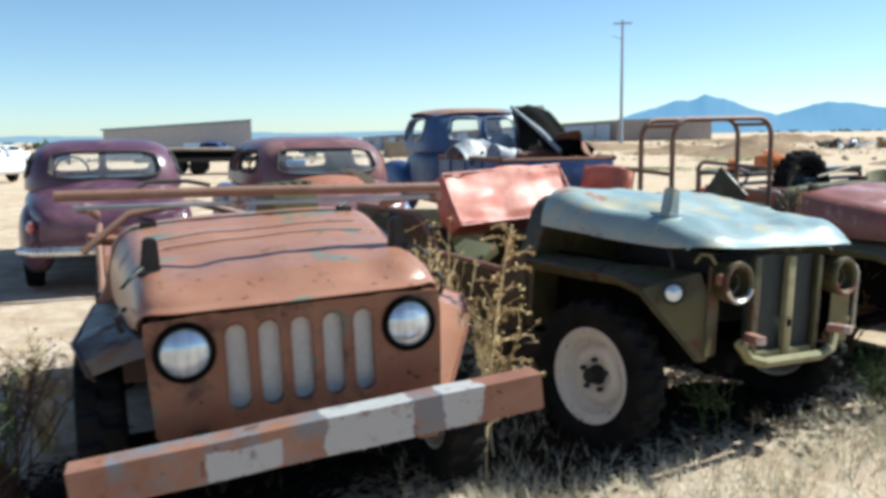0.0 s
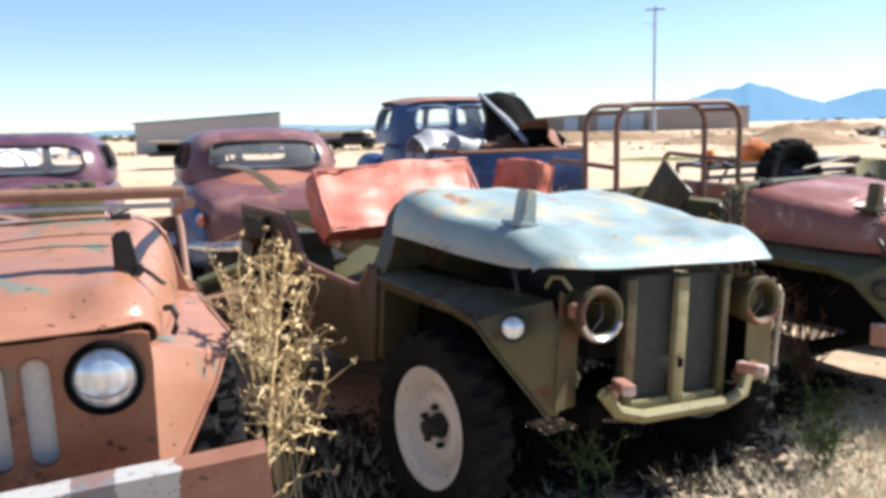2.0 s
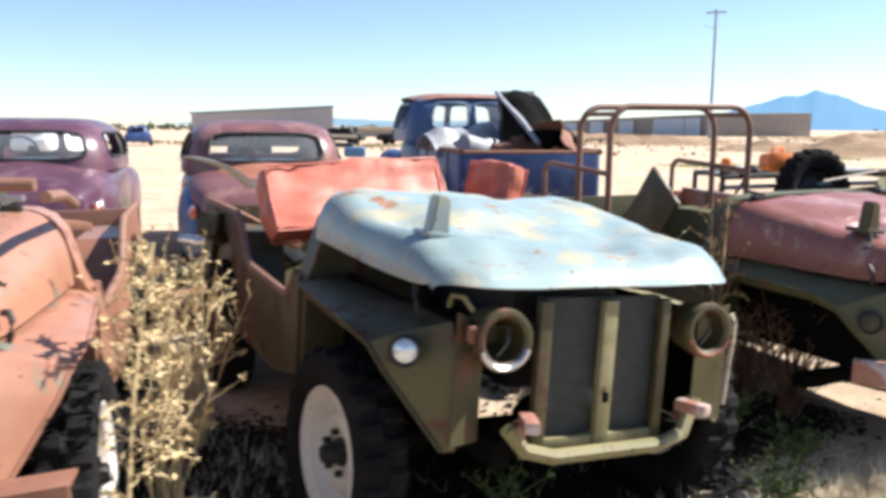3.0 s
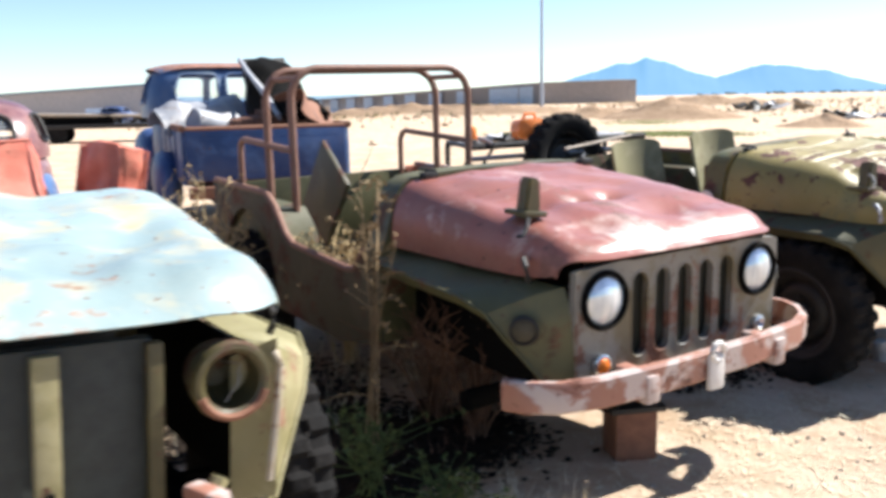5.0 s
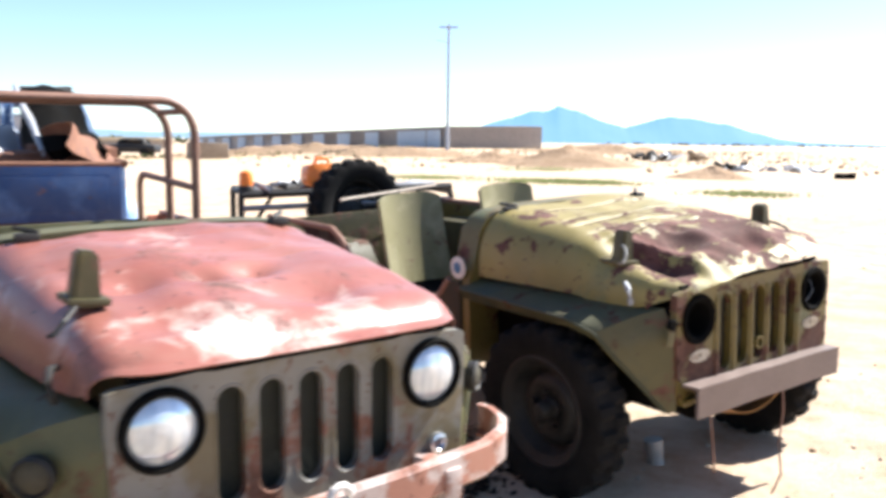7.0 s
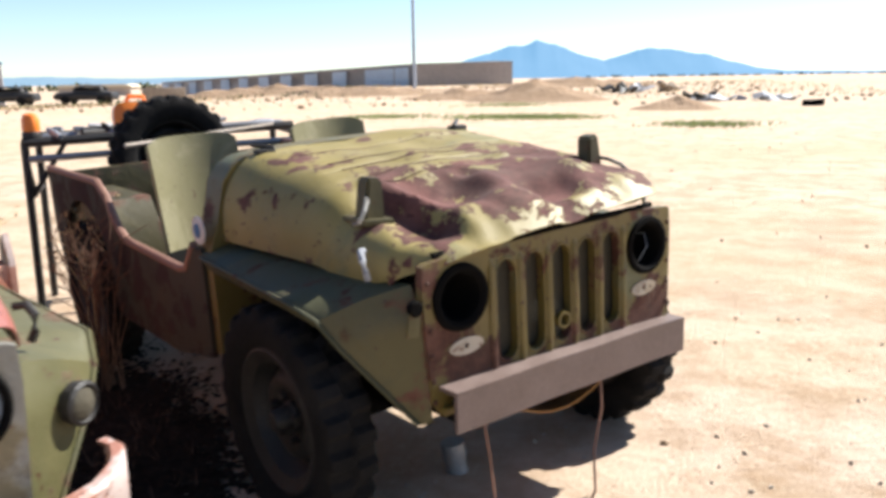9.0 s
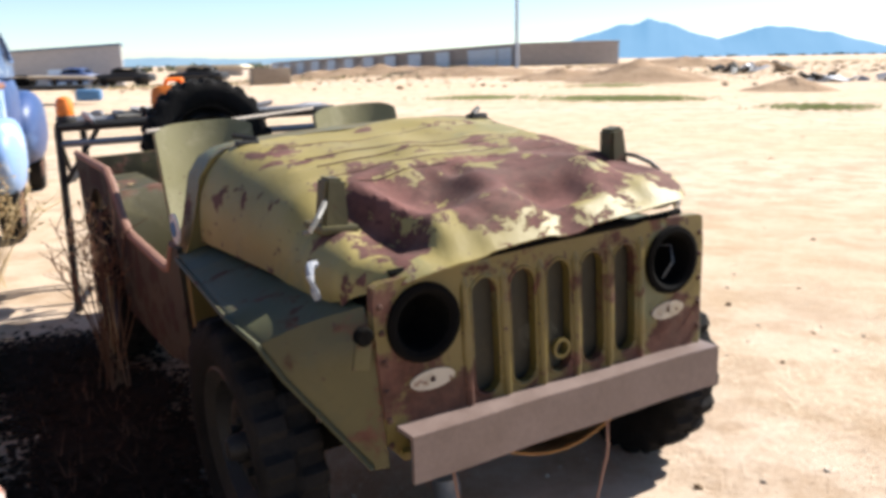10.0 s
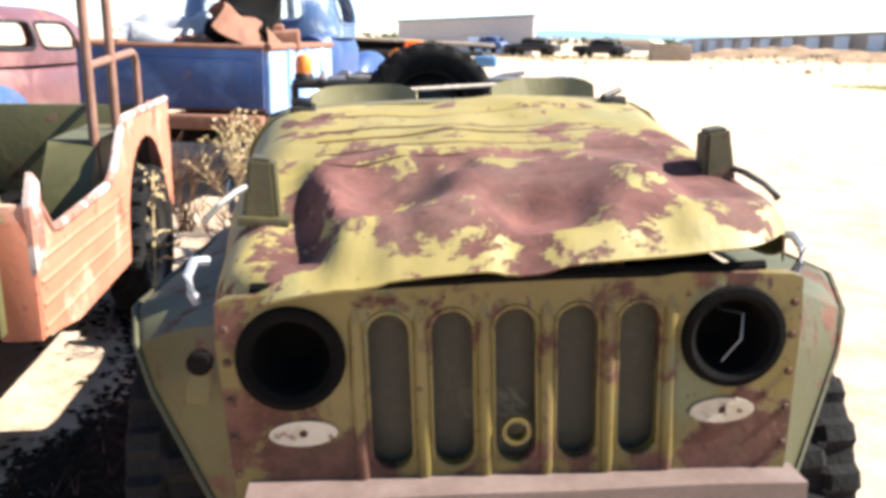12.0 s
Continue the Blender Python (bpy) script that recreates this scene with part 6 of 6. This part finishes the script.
scatter("dead_leaves", 105000, strip(SHADE), flake(0.021, 0.22), "shaded_litter", "dead leaves and debris, near black to deepen the shade on dirt", 23)
scatter("twigs", 420, strip(SHADE), tuft(0.10), "twig", "broken dead twigs on the ground", 24)
scatter("pebbles", 700, strip([(5.6, 4.6, 0.8), (6.8, 6.2, 1.3), (4.4, 4.0, 0.6), (3.2, 2.6, 0.6), (8.0, 9.0, 2.5), (4.2, 5.2, 0.5)]), pebble(0.008), "stone", "small pale stones on dirt", 25, True)
scatter("far_grass", 5000, strip([(6.6, 32.4, 1.0), (5.4, 32.8, 1.0), (7.4, 32.0, 0.8), (1.4, 34.0, 0.9), (11.2, 26.5, 0.7), (6.4, 45.5, 1.2)]), tuft(0.12, 0.012), "lot_grass", "thin green grass patches on the lot", 26)


def over(x0, x1, y0, y1):
    return lambda: (random.uniform(x0, x1), random.uniform(y0, y1))


scatter("dirt_clods", 420, over(-24, 26, 44, 78), pebble(0.13), "clod", "rough brown clods of dug earth on the lot", 27, True)
scatter("near_clods", 300, over(5.5, 14, 5, 24), pebble(0.014), "clod", "small brown clods on bare dirt", 28, True)
scatter("dry_scrub", 2600, over(-40, 30, 50, 80), tuft(0.30, 0.022), "straw", "dry tan scrub across the lot", 29)
scatter("green_scrub", 700, over(-60, -4, 58, 78), tuft(0.5, 0.05), "far_green", "low green scrub before the buildings", 30)

# ---- distance ----
trailer = thing("flat_trailer", pose(-16.2, 31.5, 0, 0, 0, 25), "dark flat trailer loaded with pipes and timber", "trailer")
part("deck", box(bmesh.new(), (0, 0, 0.62), (6.4, 2.2, 0.16), 0.02), "dark_metal", trailer)
part("load", box(bmesh.new(), (-0.8, 0, 0.90), (4.2, 1.6, 0.38), 0.08), "dark", trailer, "dark stacked load")
for k in range(5):
    part("pipe", tube(bmesh.new(), [(-3.2, -0.8 + 0.35 * k, 1.12), (3.4, -0.7 + 0.35 * k, 0.95)], 0.07, 8), "silver" if k % 2 else "wood", trailer)
for x in (-1.6, -0.7):
    for s in (-1, 1):
        part("wheel", revolve(bmesh.new(), [(0.0005, -0.1), (0.3, -0.1), (0.36, -0.07), (0.36, 0.07), (0.3, 0.1), (0.0005, 0.1)], Matrix.Translation((x, s * 0.95, 0.34)) @ Matrix.Rotation(radians(90), 4, "Z"), 18), "rubber", trailer)
part("tarp", box(bmesh.new(), (3.3, -0.9, 0.34), (0.9, 0.7, 0.42), 0.12), "trim_blue", trailer, "blue plastic tarp")


def far_car(m, label, mat):
    s = thing("parked_car", m, label, "car", "cars parked far off")
    part("body", hull([(0.0, 0.7, 0.4, 0.75), (0.1, 0.85, 0.32, 0.9), (2.2, 0.88, 0.3, 0.98), (4.2, 0.84, 0.32, 0.88), (4.4, 0.7, 0.4, 0.75)], 20), mat, s)
    cabin(s, "cabin", mat, (0, 1.9, 0), (0.74, 1.2), 0.92, 0.50, 0.5, [(0.15, 0.55, 240, 300), (0.15, 0.55, -40, 40), (0.15, 0.55, 140, 220), (0.15, 0.55, 60, 120)], "", 0, 0.5)
    part("interior", box(bmesh.new(), (0, 1.9, 0.95), (1.3, 1.9, 0.6), 0.1), "dark", s)
    for x in (-1, 1):
        for y in (0.9, 3.5):
            part("wheel", revolve(bmesh.new(), [(0.0005, -0.09), (0.26, -0.09), (0.32, -0.06), (0.32, 0.06), (0.26, 0.09), (0.0005, 0.09)], Matrix.Translation((x * 0.82, y, 0.32)), 18), "rubber", s)


far_car(pose(-20.5, 24.2, 0, 0, 0, 75), "white car parked at the edge of the lot", "white_car")
far_car(pose(-35.5, 46, -0.1, 0, 0, 40), "blue car parked far across the lot", "blue")
far_car(pose(-39.0, 47, -0.1, 0, 0, 70), "white car parked far across the lot", "white_car")
far_car(pose(-27.5, 64, -0.1, 0, 0, 100), "dark car parked far across the lot", "dark_metal")
far_car(pose(-22.5, 66, -0.1, 0, 0, 95), "dark car parked far across the lot", "dark_metal")
far_car(pose(-33.5, 66, -0.1, 0, 0, 80), "dark blue car parked far across the lot", "blue")
for k, (x, y, mat, lab) in enumerate(((17.6, 47.5, "silver", "pale sheet metal scrap lying on the flat"), (19.6, 47.2, "white_car", "white panel scrap lying on the flat"), (19.1, 39.9, "dark", "black plastic tub lying on the flat"), (-14.8, 55.3, "wood", "brown wooden crate standing on the lot"), (16.9, 49.0, "dark_metal", "dark scrap lying on the flat"), (13.6, 58, "dark_metal", "low dark wreckage beyond the earth mound"), (17.5, 60, "wood", "low brown wreckage out on the flat"), (15.0, 58.5, "silver", "pale bent sheet metal on the flat"))):
    size = ((1.5, 0.8, 0.22), (1.2, 0.6, 0.3), (0.8, 0.5, 0.28), (2.4, 1.6, 1.05), (1.8, 0.6, 0.25), (2.8, 1.2, 0.55), (3.2, 1.2, 0.5), (1.6, 0.8, 0.5))[k]
    bm = box(bmesh.new(), (0, 0, size[2] / 2 - 0.02), size, 0.05)
    if k in (0, 1, 4, 5, 6, 7):
        bm.free()
        random.seed(60 + k)
        heap = thing("scrap_heap", pose(x, y, ground_height(x, y), 0, 0, 10 * k), lab, "scrap metal")
        for _ in range(8):
            bm = box(bmesh.new(), (random.gauss(0, size[0] * 0.4), random.gauss(0, size[1] * 0.4), random.uniform(0.2, 0.7) * size[2]), (random.uniform(0.3, 1.3), random.uniform(0.2, 0.7), random.uniform(0.03, 0.22)), 0.01, Euler((random.gauss(0, 0.3), random.gauss(0, 0.3), random.uniform(0, 3))).to_matrix().to_4x4())
            part("scrap_piece", bm, mat, heap)
        continue
    for v in bm.verts:
        v.co += 0.06 * noise.noise_vector(v.co * 2)
    junk(("metal_scrap", "panel_scrap", "plastic_tub", "wooden_crate", "steel_scrap", "wreckage", "wreckage", "sheet_scrap")[k], pose(x, y, ground_height(x, y), 0, 0, 10 * k), bm, mat, lab, ("scrap metal", "scrap panel", "tub", "crate", "scrap metal", "scrap metal", "scrap metal", "scrap metal")[k])

random.seed(77)
bm = bmesh.new()
for k in range(240):
    if k % 3:
        x, y = random.uniform(120, 900), random.uniform(560, 1100)
    else:
        x, y = random.uniform(-260, -60), random.uniform(170, 330)
    s = random.uniform(0.7, 1.9)
    for _ in range(7):
        c = Vector((x + random.gauss(0, s), y + random.gauss(0, s), random.uniform(0.2, 1.1) * s + ground_height(x, y)))
        clump(bm, c, s * 0.9, 10)
tagged(part("tree_line", bm, "far_green", None, "distant scrubby green trees along the plain", smooth=False), "distant scrubby green trees along the plain", "trees", kind="stuff")
far_house = thing("low_house", pose(-62, 150, -0.6, 0, 0, 8), "pale low house far across the plain", "building")
part("wall", box(bmesh.new(), (0, 0, 0.75), (12, 6, 1.5), 0.02), "stone", far_house)
part("roof", plate([(-6.4, 1.5), (6.4, 1.5), (5.4, 2.0), (-5.4, 2.0)], [], lambda a, b: (a, -3.4, b), (0, 6.8, 0)), "grass_dry", far_house)
